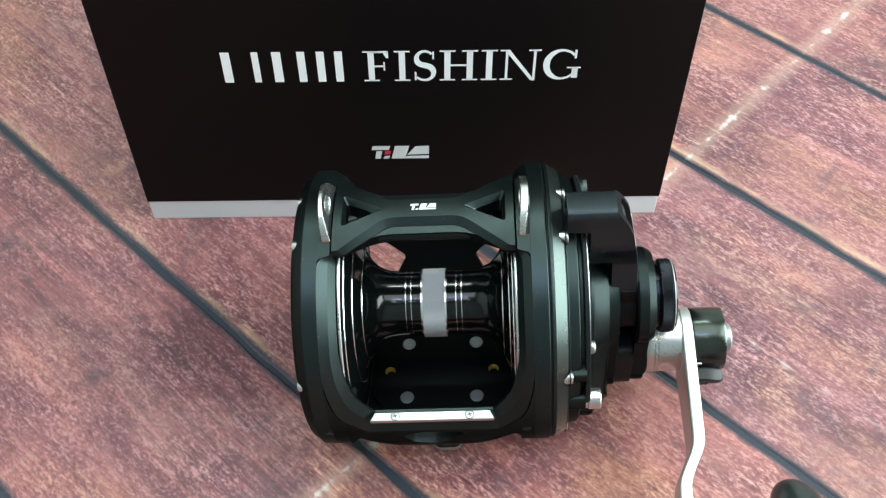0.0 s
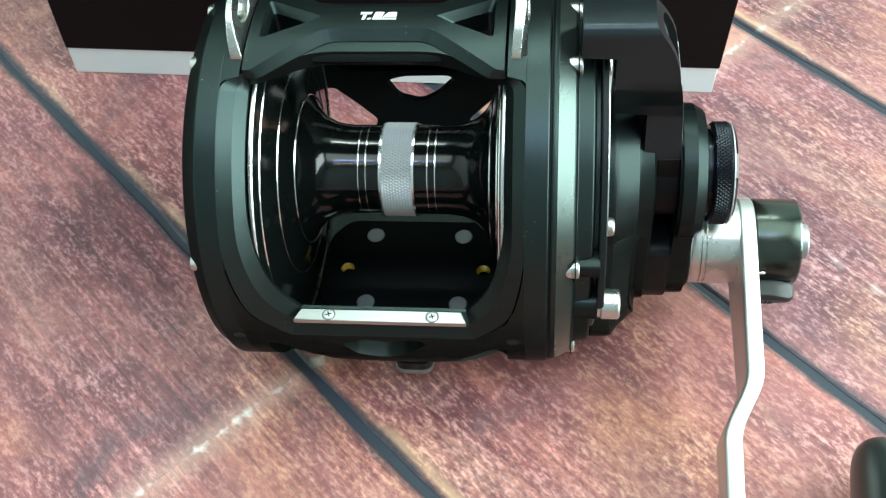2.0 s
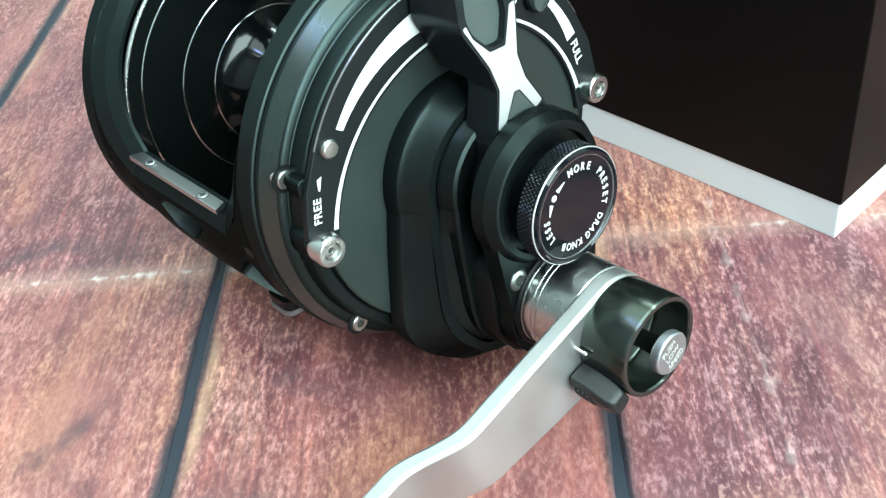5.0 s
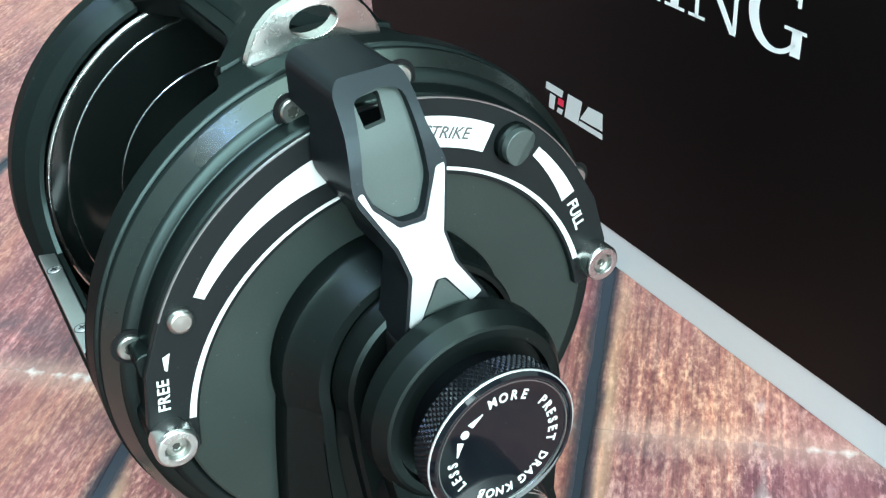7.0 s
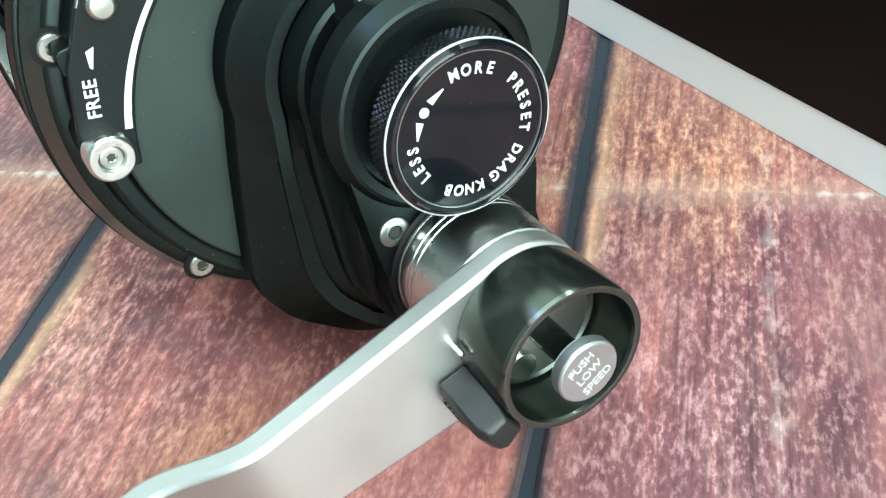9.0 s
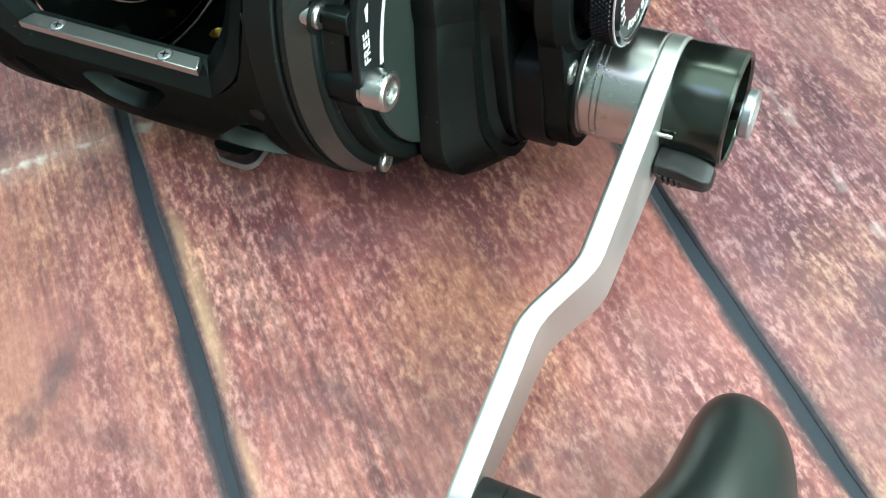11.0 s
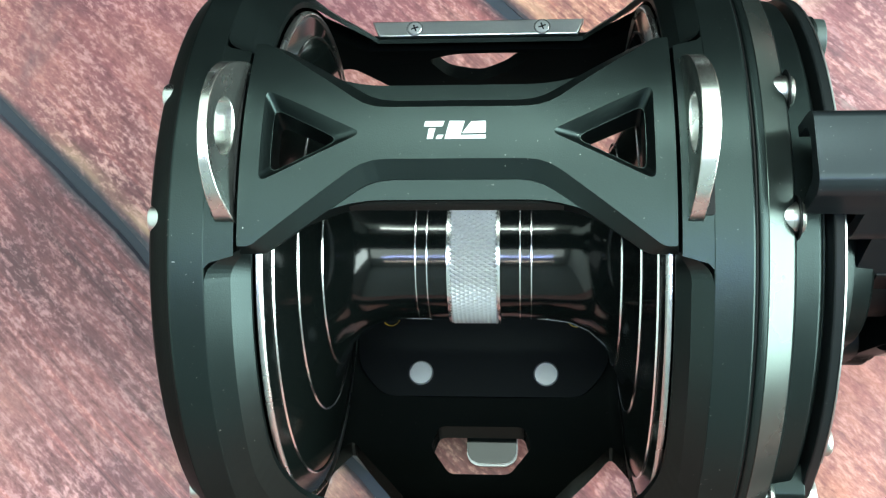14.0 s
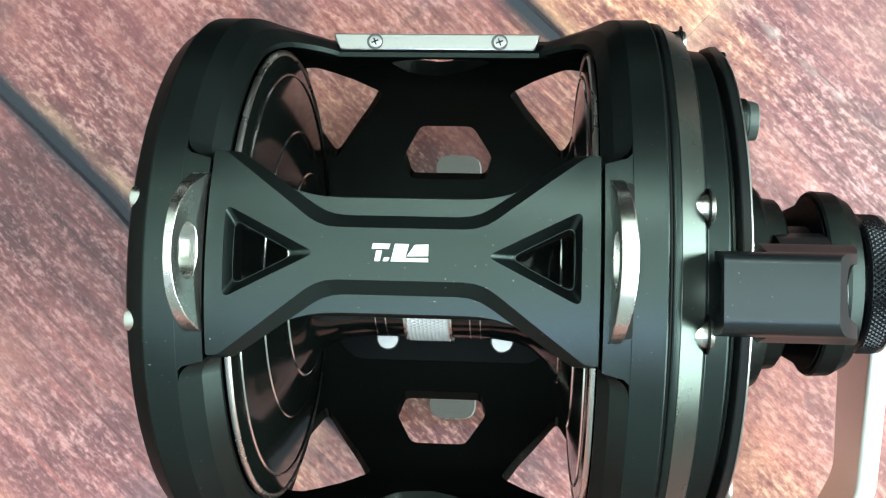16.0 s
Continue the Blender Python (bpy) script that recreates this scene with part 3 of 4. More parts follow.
# lower lips of the web, towards the front and the back
for side in (1, -1):
    bm = loft([[spindle_point(x, side * a + TOP_TURN, r) for x in np.linspace(-16, 16, 18)] for a, r in ((10.3, 50.9), (11.2, 50.2), (11.8, 49.0), (11.2, 47.6), (10.4, 46.6))], close=False)
    part("web_lip", finish(bm, 0.0), anodised_soft, crossbar)
plain_logo(Matrix.Translation((0, 1.5, 54.0)) @ pose(0, 0, 0, 1.3, 0, 0), 9.4, crossbar, grey_print)

# harness lugs: polished plates with an eye
def harness_lug(x, s):
    """A polished upright plate with an eye; its outer rim is rolled, s says which side is outward."""
    pts = [(-13.4, 50.5), (-13.0, 52.8), (-10.6, 57.4), (-7.0, 60.6), (-2.5, 62.0), (2.5, 62.0), (7.0, 60.6), (10.6, 57.4), (13.0, 52.8), (13.4, 50.5)]
    eye_hole = [(1.0 + 4.6 * math.sin(i * math.pi / 10), 57.2 + 2.7 * math.cos(i * math.pi / 10)) for i in range(20)]
    bm = prism([(y + 1.0, z) for y, z in rounded(pts, 1.6, 3)], -1.0, 1.0, [eye_hole], 0.55, 3)
    for w in bm.verts:
        up, end = max(0.0, w.co.z - 51.5) / 10.5, abs(w.co.y - 1.0) / 14.0
        inner = 1.9 - (2.5 if s < 0 else 0.9) * up + 0.25 * end
        outer = (1.9 - 0.9 * end * end) if s < 0 else (2.3 - 2.4 * end * end - 0.7 * up)
        t = (w.co.x * s + 1.0) / 2
        w.co.x = x + s * (-inner + (inner + outer) * t)
    return part("harness_lug", bm, lug_steel, reel, "polished steel harness lug with an eye")


harness_lug(-34.3, -1)
harness_lug(35.5, 1)
for x in (-34.3, 35.5):
    part("lug_seat", wrap(turned(rounded([(x - 1.8, -13.6), (x + 1.8, -13.6), (x + 1.8, 13.6), (x - 1.8, 13.6)], 0.6, 2)), 53.46, 51.0, bevel=0.15), deep_black, reel)

# wear plates front and back, each with two cross-head screws
for side in (1, -1):
    bm = deck([(-22.6, -52.7 * side), (22.5, -52.7 * side), (21.0, -49.1 * side), (-21.0, -49.1 * side)], -2.3, -0.6, bevel=0.3)
    out_dir = Vector((0, 0, 1))
    wear_plate = part("wear_plate", bm, plate_steel, reel, "satin aluminium wear plate with two screws")
    for x in (-13.4, 13.6):
        mid = Vector((x, -50.9 * side, -0.62))
        head = lathe([(-0.6, 0), (-0.6, 1.45), (0.05, 1.45), (0.2, 1.25), (0.25, 0)], 24)
        along_x(head, Matrix.Translation(mid) @ facing(out_dir))
        screw = part("screw", head, steel_disc, wear_plate)
        ring = lathe([(-0.3, 1.45), (0.03, 1.45), (0.03, 1.78), (-0.3, 1.78)], 24, loop=True)
        along_x(ring, Matrix.Translation(mid) @ facing(out_dir))
        part("screw_recess", ring, ink_grey, wear_plate)
        cross = [(p * 0.78, q * 0.78) for p, q in ((-0.2, 1.05), (0.2, 1.05), (0.2, 0.2), (1.05, 0.2), (1.05, -0.2), (0.2, -0.2), (0.2, -1.05), (-0.2, -1.05), (-0.2, -0.2), (-1.05, -0.2), (-1.05, 0.2), (-0.2, 0.2))]
        slot = prism(cross, 0.18, 0.29)
        along_x(slot, Matrix.Translation(mid) @ facing(out_dir) @ pose(0, 0, 0, 20, 0, 0))
        part("cross_slot", slot, deep_black, wear_plate)

# foot plate inside, with rivet heads and brass inserts; the foot and its nuts below
ring20 = lambda cx, cy, r, n=20: [(cx + r * math.cos(2 * math.pi * i / n), cy + r * math.sin(2 * math.pi * i / n)) for i in range(n)]
foot_plate = part("foot_plate", deck(rounded([(-29.5, -12), (-23.5, -19.5), (23.5, -19.5), (29.5, -12), (29.5, 12), (23.5, 19.5), (-23.5, 19.5), (-29.5, 12)], 3.5, 4), -49.0, -46.2, [ring20(-22.0, -0.5, 2.25), ring20(22.0, -0.5, 2.25)], 0.3), foot_black, reel)
for x in (-14.4, 14.8):
    for y in (-14.0, 13.2):
        bm = lathe([(-1.5, 0), (-1.5, 2.9), (0.0, 2.9), (0.25, 2.6), (0.25, 0)], 32)
        along_x(bm, Matrix.Translation((x, y, -46.2)) @ facing((0, 0, 1)))
        part("rivet_head", bm, steel_disc, foot_plate)
for x in (-22.0, 22.0):
    prof = [(-0.35, 2.3), (-3.2, 2.4)] + [(-3.2 + 0.3 * i, 1.9 + 0.22 * (i % 2)) for i in range(10)]
    bm = lathe(prof, 32, loop=True)
    along_x(bm, Matrix.Translation((x, -0.5, -46.2)) @ facing((0, 0, 1)))
    part("brass_insert", bm, brass, foot_plate, "threaded brass insert")
part("reel_foot", deck(rounded([(-9.5, -27), (9.8, -27), (9.8, 27), (-9.5, 27)], 1.5, 3), -52.2, -49.6, bevel=0.6), steel_disc, reel, "grey steel reel foot")
for y in (-30.0, 30.0):
    inner, outer = y * 0.86, y * 1.14
    tongue = part("foot_tongue", deck(rounded([(-3.5, inner), (-3.5, outer), (8.0, outer), (8.0, inner)], [0.3, 3.6, 3.6, 0.3], 6), -53.3, -49.9, bevel=0.8), gloss_black, reel, "rounded black end of the reel foot")
    rim = y * 0.022
    part("tongue_edge", deck(rounded([(-3.7, inner), (-3.7, outer + 0.5 * rim), (8.2, outer + 0.5 * rim), (8.2, inner)], [0.3, 3.8, 3.8, 0.3], 6), -54.8, -53.2, bevel=0.3), steel_disc, tongue, "bare steel edge")

# pins round both rings
for a in (12, -12, 72, -72, 132, -132):
    bm = lathe([(-5.0, 0), (-5.0, 2.2), (0.3, 2.2), (0.8, 1.9), (1.0, 1.3), (1.0, 0)], 24)
    along_x(bm, Matrix.Translation(spindle_point(-45.7, a, 49.3)) @ facing((-1, 0, 0)))
    part("frame_pin", bm, silver, reel)

# ---- spool ----
SX = 0.6
half_prof = [(31.5, 44.0), (31.5, 46.2), (30.9, 46.2), (30.1, 42.0), (29.5, 36.0), (28.75, 30.0), (27.8, 25.2), (26.4, 21.3), (24.4, 17.6), (21.6, 14.9), (18.0, 13.3), (13.5, 12.7)]
prof = [(-x, r) for x, r in half_prof] + half_prof[::-1]
spool = part("spool", lathe([(x + SX, r) for x, r in prof], 160), gloss_black, reel, "gloss black empty spool")
for s in (-1, 1):
    part("spool_rim", lathe([(SX + s * 30.75, 45.9), (SX + s * 30.45, 46.5), (SX + s * 30.9, 47.0), (SX + s * 31.6, 47.0), (SX + s * 31.6, 45.9)], 160, loop=True, bevel=0.15), silver, spool, "polished rim")
    for x, r, w in ((30.05, 42.0, 0.38), (28.75, 30.0, 0.34), (26.35, 21.3, 0.30)):
        part("bright_ring", lathe([(SX + s * (x - 0.12), r - 0.1), (SX + s * (x - 0.22), r + w * 0.5), (SX + s * (x + 0.05), r + w), (SX + s * (x + 0.2), r + w * 0.5)], 160, loop=True), cut_edge, spool)
    for x in (8.6, 10.7):
        part("bright_ring", lathe([(SX + s * x - 0.16, 12.5), (SX + s * x - 0.1, 12.76), (SX + s * x + 0.1, 12.76), (SX + s * x + 0.16, 12.5)], 128, loop=True), cut_edge, spool)
part("band_core", lathe([(SX - 4.9, 12.5), (SX - 4.9, 13.4), (SX - 4.5, 13.4), (SX - 4.45, 13.15), (SX + 4.45, 13.15), (SX + 4.5, 13.4), (SX + 4.9, 13.4), (SX + 4.9, 12.5)], 128), cut_edge, spool, "bright edge rings of the knurled band")
# knurling: rows of small pyramids
bm = bmesh.new()
ROWS_K, AROUND = 11, 92
for i in range(AROUND * 2):
    for j in range(ROWS_K):
        if (i + j) % 2:
            continue
        xc = SX - 4.45 + 8.9 * (j + 0.5) / ROWS_K
        hx, ha = 8.9 / ROWS_K, 180.0 / AROUND
        a = 180.0 * i / AROUND
        corners = [spindle_point(max(SX - 4.45, xc - hx), a, 13.17), spindle_point(xc, a + ha, 13.17), spindle_point(min(SX + 4.45, xc + hx), a, 13.17), spindle_point(xc, a - ha, 13.17)]
        vs = [bm.verts.new(c) for c in corners]
        tip = bm.verts.new(spindle_point(xc, a, 13.5))
        for k in range(4):
            bm.faces.new((vs[k], vs[(k + 1) % 4], tip))
part("knurled_band", bm, knurl_silver, spool, "diamond-knurled silver band")
part("spindle", lathe([(-44, 0), (-44, 6), (44, 6), (44, 0)], 32), deep_black, reel)

# ---- handle-side plate ----
ring_prof = [(43.3, 46.0), (43.3, 52.5), (43.7, 52.9), (44.6, 52.7), (49.0, 50.2), (49.4, 49.5), (49.6, 47.9), (53.4, 47.2), (54.0, 46.4), (54.0, 44.2), (53.0, 43.2), (53.0, 0), (44.0, 0)]
side_plate = part("side_plate", lathe(ring_prof, 144, bevel=0.22), anodised, reel)
part("seam_ring", lathe([(43.05, 52.2), (43.05, 52.55), (43.35, 52.55), (43.35, 52.2)], 128, loop=True), deep_black, side_plate)
# painted highlight: a thin strip where the chamfer mirrors the window
part("bright_band", lathe([(44.8, 52.65), (44.9, 52.72), (48.8, 50.50), (48.7, 50.36)], 144, loop=True), glint_grey, side_plate, "chamfer band, window reflection put into its lighter colour")
for a in (12, -12, 72, -72, 132, -132):
    p = spindle_point(49.9, a, 49.0)
    part("screw_pocket", along_x(lathe([(-0.5, 2.3), (-0.5, 3.3), (-0.22, 3.3), (-0.22, 2.3)], 24, loop=True), Matrix.Translation(p)), deep_black, side_plate)
    bm = lathe([(-2.6, 0), (-2.6, 2.35), (0.0, 2.35)], 24)
    along_x(bm, Matrix.Translation(p))
    part("screw_shank", bm, silver, side_plate)
    screw, star = torx_screw("cap_screw", p, (1, 0, 0), 2.4, 1.3, side_plate)
    part("star_socket", star, socket_dark, side_plate)
# flat face behind the quadrant
part("face_disc", lathe([(52.5, 0), (52.5, 43.4), (55.0, 43.4), (55.4, 43.0), (55.4, 0)], 128), face_grey, side_plate, "dark grey satin face")

# quadrant: black printed crescent with white scale marks
def arc_pts(r, a0, a1, n=24, cy=0.0, cz=0.0):
    """Points (y, z) on a circle; angles from the top, positive towards the back (+y)."""
    return [(cy + r * math.sin(radians(a0 + (a1 - a0) * i / n)), cz + r * math.cos(radians(a0 + (a1 - a0) * i / n))) for i in range(n + 1)]


LINE_C, LINE_R = -8.0, 42.0
inner = arc_pts(LINE_R - 1.2, 86, -86, 40, 0, LINE_C)
crescent = [(-47.5, -4.5), (-48.6, 3.0), (-46.4, 13.5)] + arc_pts(47.6, -63, 63, 44) + [(46.4, 13.5), (48.6, 3.0), (47.5, -4.5), (42.0, -5.2)] + inner + [(-42.0, -5.2)]
quadrant = part("quadrant_plate", prism(crescent, 55.2, 57.0, bevel=0.35), quadrant_black, reel, "black printed drag scale")
part("scale_edge", lathe([(56.75, 47.5), (56.75, 47.72), (57.06, 47.62), (57.06, 47.4)], 96, a0=-62, a1=62, loop=True), plate_steel, quadrant, "bare bright edge of the scale")
QX = 57.04
line = [((LINE_R + e * (0.30 + 0.30 * (abs(a) / 77) ** 2)) * math.sin(radians(a)), LINE_C + (LINE_R + e * (0.30 + 0.30 * (abs(a) / 77) ** 2)) * math.cos(radians(a)))
        for e, turns in ((1, np.linspace(-77, 77, 49)), (-1, np.linspace(77, -77, 49))) for a in turns]
part("scale_line", prism(line, QX - 0.1, QX + 0.05), white_print, quadrant)


def wedge(a0, a1, r_out, r_in0, r_in1, n=20):
    outer = arc_pts(r_out, a0, a1, n)
    inn = [((r_in0 + (r_in1 - r_in0) * i / n) * math.sin(radians(a0 + (a1 - a0) * i / n)), (r_in0 + (r_in1 - r_in0) * i / n) * math.cos(radians(a0 + (a1 - a0) * i / n))) for i in range(n, -1, -1)]
    return outer + inn


part("scale_wedge", prism(wedge(-55, -4, 43.2, 41.2, 37.2), QX - 0.1, QX + 0.05), white_print, quadrant, "white tapering scale wedge")
part("strike_field", prism(wedge(4, 33.5, 44.2, 38.0, 38.8), QX - 0.1, QX + 0.05), white_print, quadrant, "white field of the scale")
part("scale_wedge", prism(wedge(49, 67.5, 44.6, 42.6, 41.4), QX - 0.1, QX + 0.05), white_print, quadrant, "white tapering scale wedge")
part("scale_tick", prism([(-43.2, 13.0), (-42.8, 12.7), (-41.6, 16.0), (-43.0, 15.6)], QX - 0.1, QX + 0.05), white_print, quadrant)


def tangent_frame(x, ang, r, cz=0.0, out=True):
    """A text frame on a face square to the spindle: reads along the arc, letters standing outwards or inwards."""
    a = radians(ang)
    o = (x, r * math.sin(a), cz + r * math.cos(a))
    t, n = (0, math.cos(a), -math.sin(a)), (0, math.sin(a), math.cos(a))
    return frame_of(o, t, n) if out else frame_of(o, (0, -t[1], -t[2]), (0, -n[1], -n[2]))


lettering("FREE", 2.95, tangent_frame(QX, -79.6, 45.2), white_print, quadrant, "free_lettering", bold=0.05, spacing=1.08)
lettering("FULL", 3.3, tangent_frame(QX, 74.3, 43.0), white_print, quadrant, "full_lettering", bold=0.07)
lettering("STRIKE", 3.2, tangent_frame(QX + 0.05, 20.5, 41.1), ink_grey, quadrant, "strike_lettering", shear=0.25, bold=0.04)

# stops at both ends, the free-spool pin and the strike button
for y, ends in ((-45.4, 1), (45.0, -1)):
    bm = lathe([(52.0, 0), (52.0, 3.4), (56.2, 3.4), (56.6, 3.9), (60.6, 3.9), (61.1, 3.5), (61.1, 2.2), (60.0, 1.9), (60.0, 0)], 40, y, 0.3, bevel=0.12)
    along_x(bm, Matrix.Translation((0, 0, -0.9 if ends > 0 else 0.0)))
    stop_post = part("stop_post", bm, silver, reel, "turned silver stop post with a star screw")
    screw, star = torx_screw("star_screw", (60.2, y, -0.6 if ends > 0 else 0.3), (1, 0, 0), 1.9, 0.6, stop_post, domed=False)
    part("star_socket", star, socket_dark, stop_post)
    bm = prism(rounded([(y - 3.6, -4.2), (y + 3.6, -4.2), (y + 3.6, 3.6), (y - 3.6, 3.6)], 3.0, 4), 46.0, 55.5, bevel=0.3)
    part("stop_boss", bm, anodised_soft, reel)
for y, z in ((-38.6, 21.8),):
    part("click_pin", lathe([(56.0, 0), (56.0, 2.3), (58.2, 2.3), (58.8, 1.8), (58.9, 0)], 28, y, z, bevel=0.2), screw_grey, reel, "silver pin on the drag scale")
part("strike_button", lathe([(56.5, 0), (56.5, 4.0), (58.4, 4.0), (59.1, 3.3), (59.1, 0)], 40, 27.9, 32.2, bevel=0.15), anodised_soft, reel, "dark round strike button")
bm = lathe([(58.2, 0), (58.2, 3.5), (60.5, 3.5), (60.5, 0)], 40, 27.9, 32.2)
cut = Vector((0, 0.80, -0.60))
bmesh.ops.bisect_plane(bm, geom=list(bm.verts) + list(bm.edges) + list(bm.faces), dist=1e-4, plane_co=Vector((0, 27.9, 32.2)) + cut * 0.6, plane_no=cut)
for w in bm.verts:
    if w.co.x > 59.5:
        w.co.x -= 0.55 * max(0.0, (w.co - Vector((w.co.x, 27.9, 32.2))).dot(cut) - 0.6)
part("button_top", finish(bm, 0.15), plate_grey, reel)
bm = prism(rounded([(-47.2, 11.8), (-41.0, 11.8), (-41.0, 16.5), (-47.2, 16.5)], 1.5, 3), 49.0, 55.6, bevel=0.4)
part("plate_boss", bm, anodised_soft, reel)

# gear housing: three stepped teardrops under the lever, then the bridge that carries knob and crank
def housing_loop(r_top, mid, side, xs):
    """Round top about a centre, straight flanks, a rounded foot towards the crank; xs gives the height for each depth."""
    arc = arc_pts(r_top, -96, 96, 28, mid, 0.0)
    left = [(y, z) for y, z in reversed(side)]
    right = [(2 * mid - y, z) for y, z in side]
    flank = rounded([arc[-1]] + right + left + [arc[0]], [0.1] + [7.0] * (2 * len(side)) + [0.1], 5)
    return [(xs(z), y, z) for y, z in arc + flank]


rise = lambda top, foot: (lambda z: top + (foot - top) * min(1.0, max(0.0, (-30.0 - z) / 16.0)))
SIDE_A = [(-27.4, -12.0), (-29.2, -24.0), (-30.8, -35.5), (-26.5, -44.0), (-11.0, -57.0)]
SIDE_B = [(-25.9, -12.0), (-27.0, -24.0), (-28.0, -34.5), (-24.0, -42.5), (-10.5, -55.6)]
SIDE_C = [(-21.7, -12.0), (-22.1, -24.0), (-22.2, -34.0), (-19.5, -41.0), (-10.0, -51.5)]
SIDE_D = [(-19.6, -12.0), (-19.4, -24.0), (-19.0, -33.5), (-17.2, -39.5), (-10.8, -47.6)]
SIDE_E = [(-17.2, -12.0), (-16.6, -24.0), (-16.2, -33.0), (-15.0, -39.0), (-9.4, -47.0)]
loops = [housing_loop(23.6, -2.0, SIDE_A, rise(55.2, 55.2)), housing_loop(23.6, -2.0, SIDE_A, rise(59.2, 60.0)), housing_loop(23.2, -2.0, [(y * 0.985, z) for y, z in SIDE_A], rise(60.2, 61.6)),
         housing_loop(22.3, -1.6, SIDE_B, rise(61.2, 63.6)), housing_loop(20.9, -0.4, SIDE_C, rise(65.6, 68.4)), housing_loop(20.4, -0.4, SIDE_C, rise(66.3, 68.8)), housing_loop(19.0, 0.2, SIDE_D, rise(66.5, 68.9))]
gear_housing = part("gear_housing", finish(loft(loops), 0.22, 2, sharp=26), anodised_soft, reel, "black stepped gear housing")
loops = [housing_loop(18.4, 0.3, SIDE_D, rise(66.0, 68.0)), housing_loop(17.8, 0.3, SIDE_E, rise(67.6, 69.4)), housing_loop(17.4, 0.3, SIDE_E, rise(70.4, 70.8)), housing_loop(16.6, 0.3, [(y * 0.96, z * 0.99) for y, z in SIDE_E], rise(71.0, 71.2))]
bm = loft(loops)
bm.faces.new([w for w in list(bm.verts)[-len(loops[-1]):]])
part("housing_step", finish(bm, 0.0, sharp=30), anodised_soft, gear_housing)
part("lever_hub", lathe([(70.5, 0), (70.5, 12.0), (78.0, 12.0), (78.0, 0)], 64, 0.3, 0), deep_black, reel)
part("bridge_foot", prism(rounded([(-15.0, -17.0), (16.0, -17.0), (17.0, -36.0), (10.0, -47.5), (-8.0, -47.5), (-14.5, -38.0)], 4.0, 4), 70.6, 77.4, bevel=0.5), deep_black, reel)
bridge_out = arc_pts(17.6, -105, 105, 32, 0.6, 0.0) + [(17.4, -20.0)] + arc_pts(15.4, 75, 285, 24, 1.5, -32.4) + [(-14.6, -20.0)]
bridge = part("bridge", prism(bridge_out, 77.2, 82.6, bevel=1.0, segments=3), anodised_soft, reel, "black satin bridge that carries knob and crank")
part("knob_collar", lathe([(77.5, 13.0), (77.5, 18.6), (78.0, 19.0), (81.6, 18.8), (84.3, 17.2), (84.5, 16.6), (84.5, 15.2), (81.0, 14.6)], 96, 0.6, 0, loop=True, sharp=14), anodised_soft, bridge)
screw, star = torx_screw("bridge_screw", (82.6, -10.6, -19.6), (1, 0, 0), 2.8, 0.9, bridge, domed=True)
part("star_socket", star, socket_dark, bridge)

# drag knob with diamond knurling and a printed face
KY, KZ = 0.8, -1.0
knob = part("drag_knob", lathe([(80, 0), (80, 12.2), (86.5, 12.2), (86.5, 13.6), (87.2, 14.1), (91.6, 14.1), (92.0, 14.0)], 96, KY, KZ), knob_blue, reel, "blue-black preset knob with knurled edge")
bm = bmesh.new()
N1, N2 = 84, 6
for i in range(N1 * 2):
    for j in range(N2):
        if (i + j) % 2:
            continue
        xc, hx, ha, a = 87.2 + 4.2 * (j + 0.5) / N2, 4.2 / N2, 180.0 / N1, 180.0 * i / N1
        cs = [spindle_point(max(87.2, xc - hx), a, 14.05), spindle_point(xc, a + ha, 14.05), spindle_point(min(91.4, xc + hx), a, 14.05), spindle_point(xc, a - ha, 14.05)]
        vs = [bm.verts.new(c + Vector((0, KY, KZ))) for c in cs]
        tip = bm.verts.new(spindle_point(xc, a, 14.42) + Vector((0, KY, KZ)))
        for k in range(4):
            bm.faces.new((vs[k], vs[(k + 1) % 4], tip))
part("knurling", bm, knob_blue, knob)
part("knob_ring", lathe([(91.75, 14.0), (91.85, 14.24), (92.1, 14.24), (92.2, 14.05), (92.1, 13.8), (91.8, 13.8)], 96, KY, KZ, loop=True), bare_silver, knob, "polished edge ring")
part("knob_face", lathe([(91.9, 13.95), (92.2, 13.98), (92.85, 13.45), (92.95, 13.1), (92.75, 12.75), (92.3, 12.5), (92.3, 0)], 96, KY, KZ), face_black, knob, "gloss black printed knob face")
part("knob_ring", lathe([(92.35, 12.45), (92.62, 12.55), (92.62, 12.38), (92.35, 12.3)], 96, KY, KZ, loop=True), plate_steel, knob, "fine bright line inside the bevel")
FX = 92.34


def ring_word(word, a_mid, r, size, step):
    for i, ch in enumerate(word):
        a = a_mid + (i - (len(word) - 1) / 2) * step
        m = Matrix.Translation((0, KY, KZ)) @ tangent_frame(FX, a, r)
        yield lettering(ch, size, m @ Matrix.Diagonal((0.86, 1.0, 1.0, 1.0)), white_print, knob, "knob_letter", bold=0.066)


for word, a, step in (("MORE", 10.0, 12.3), ("PRESET", 82.4, 10.9), ("DRAG", 146.8, 10.4), ("KNOB", 195.3, 11.3), ("LESS", 258.0, 10.4)):
    list(ring_word(word, a, 9.7, 2.55, step))
bm = lathe([(FX - 0.1, 0), (FX - 0.1, 0.8), (FX + 0.05, 0.8), (FX + 0.05, 0)], 20, KY + 9.1 * math.sin(radians(-50)), KZ + 9.1 * math.cos(radians(-50)))
part("knob_dot", bm, white_print, knob)
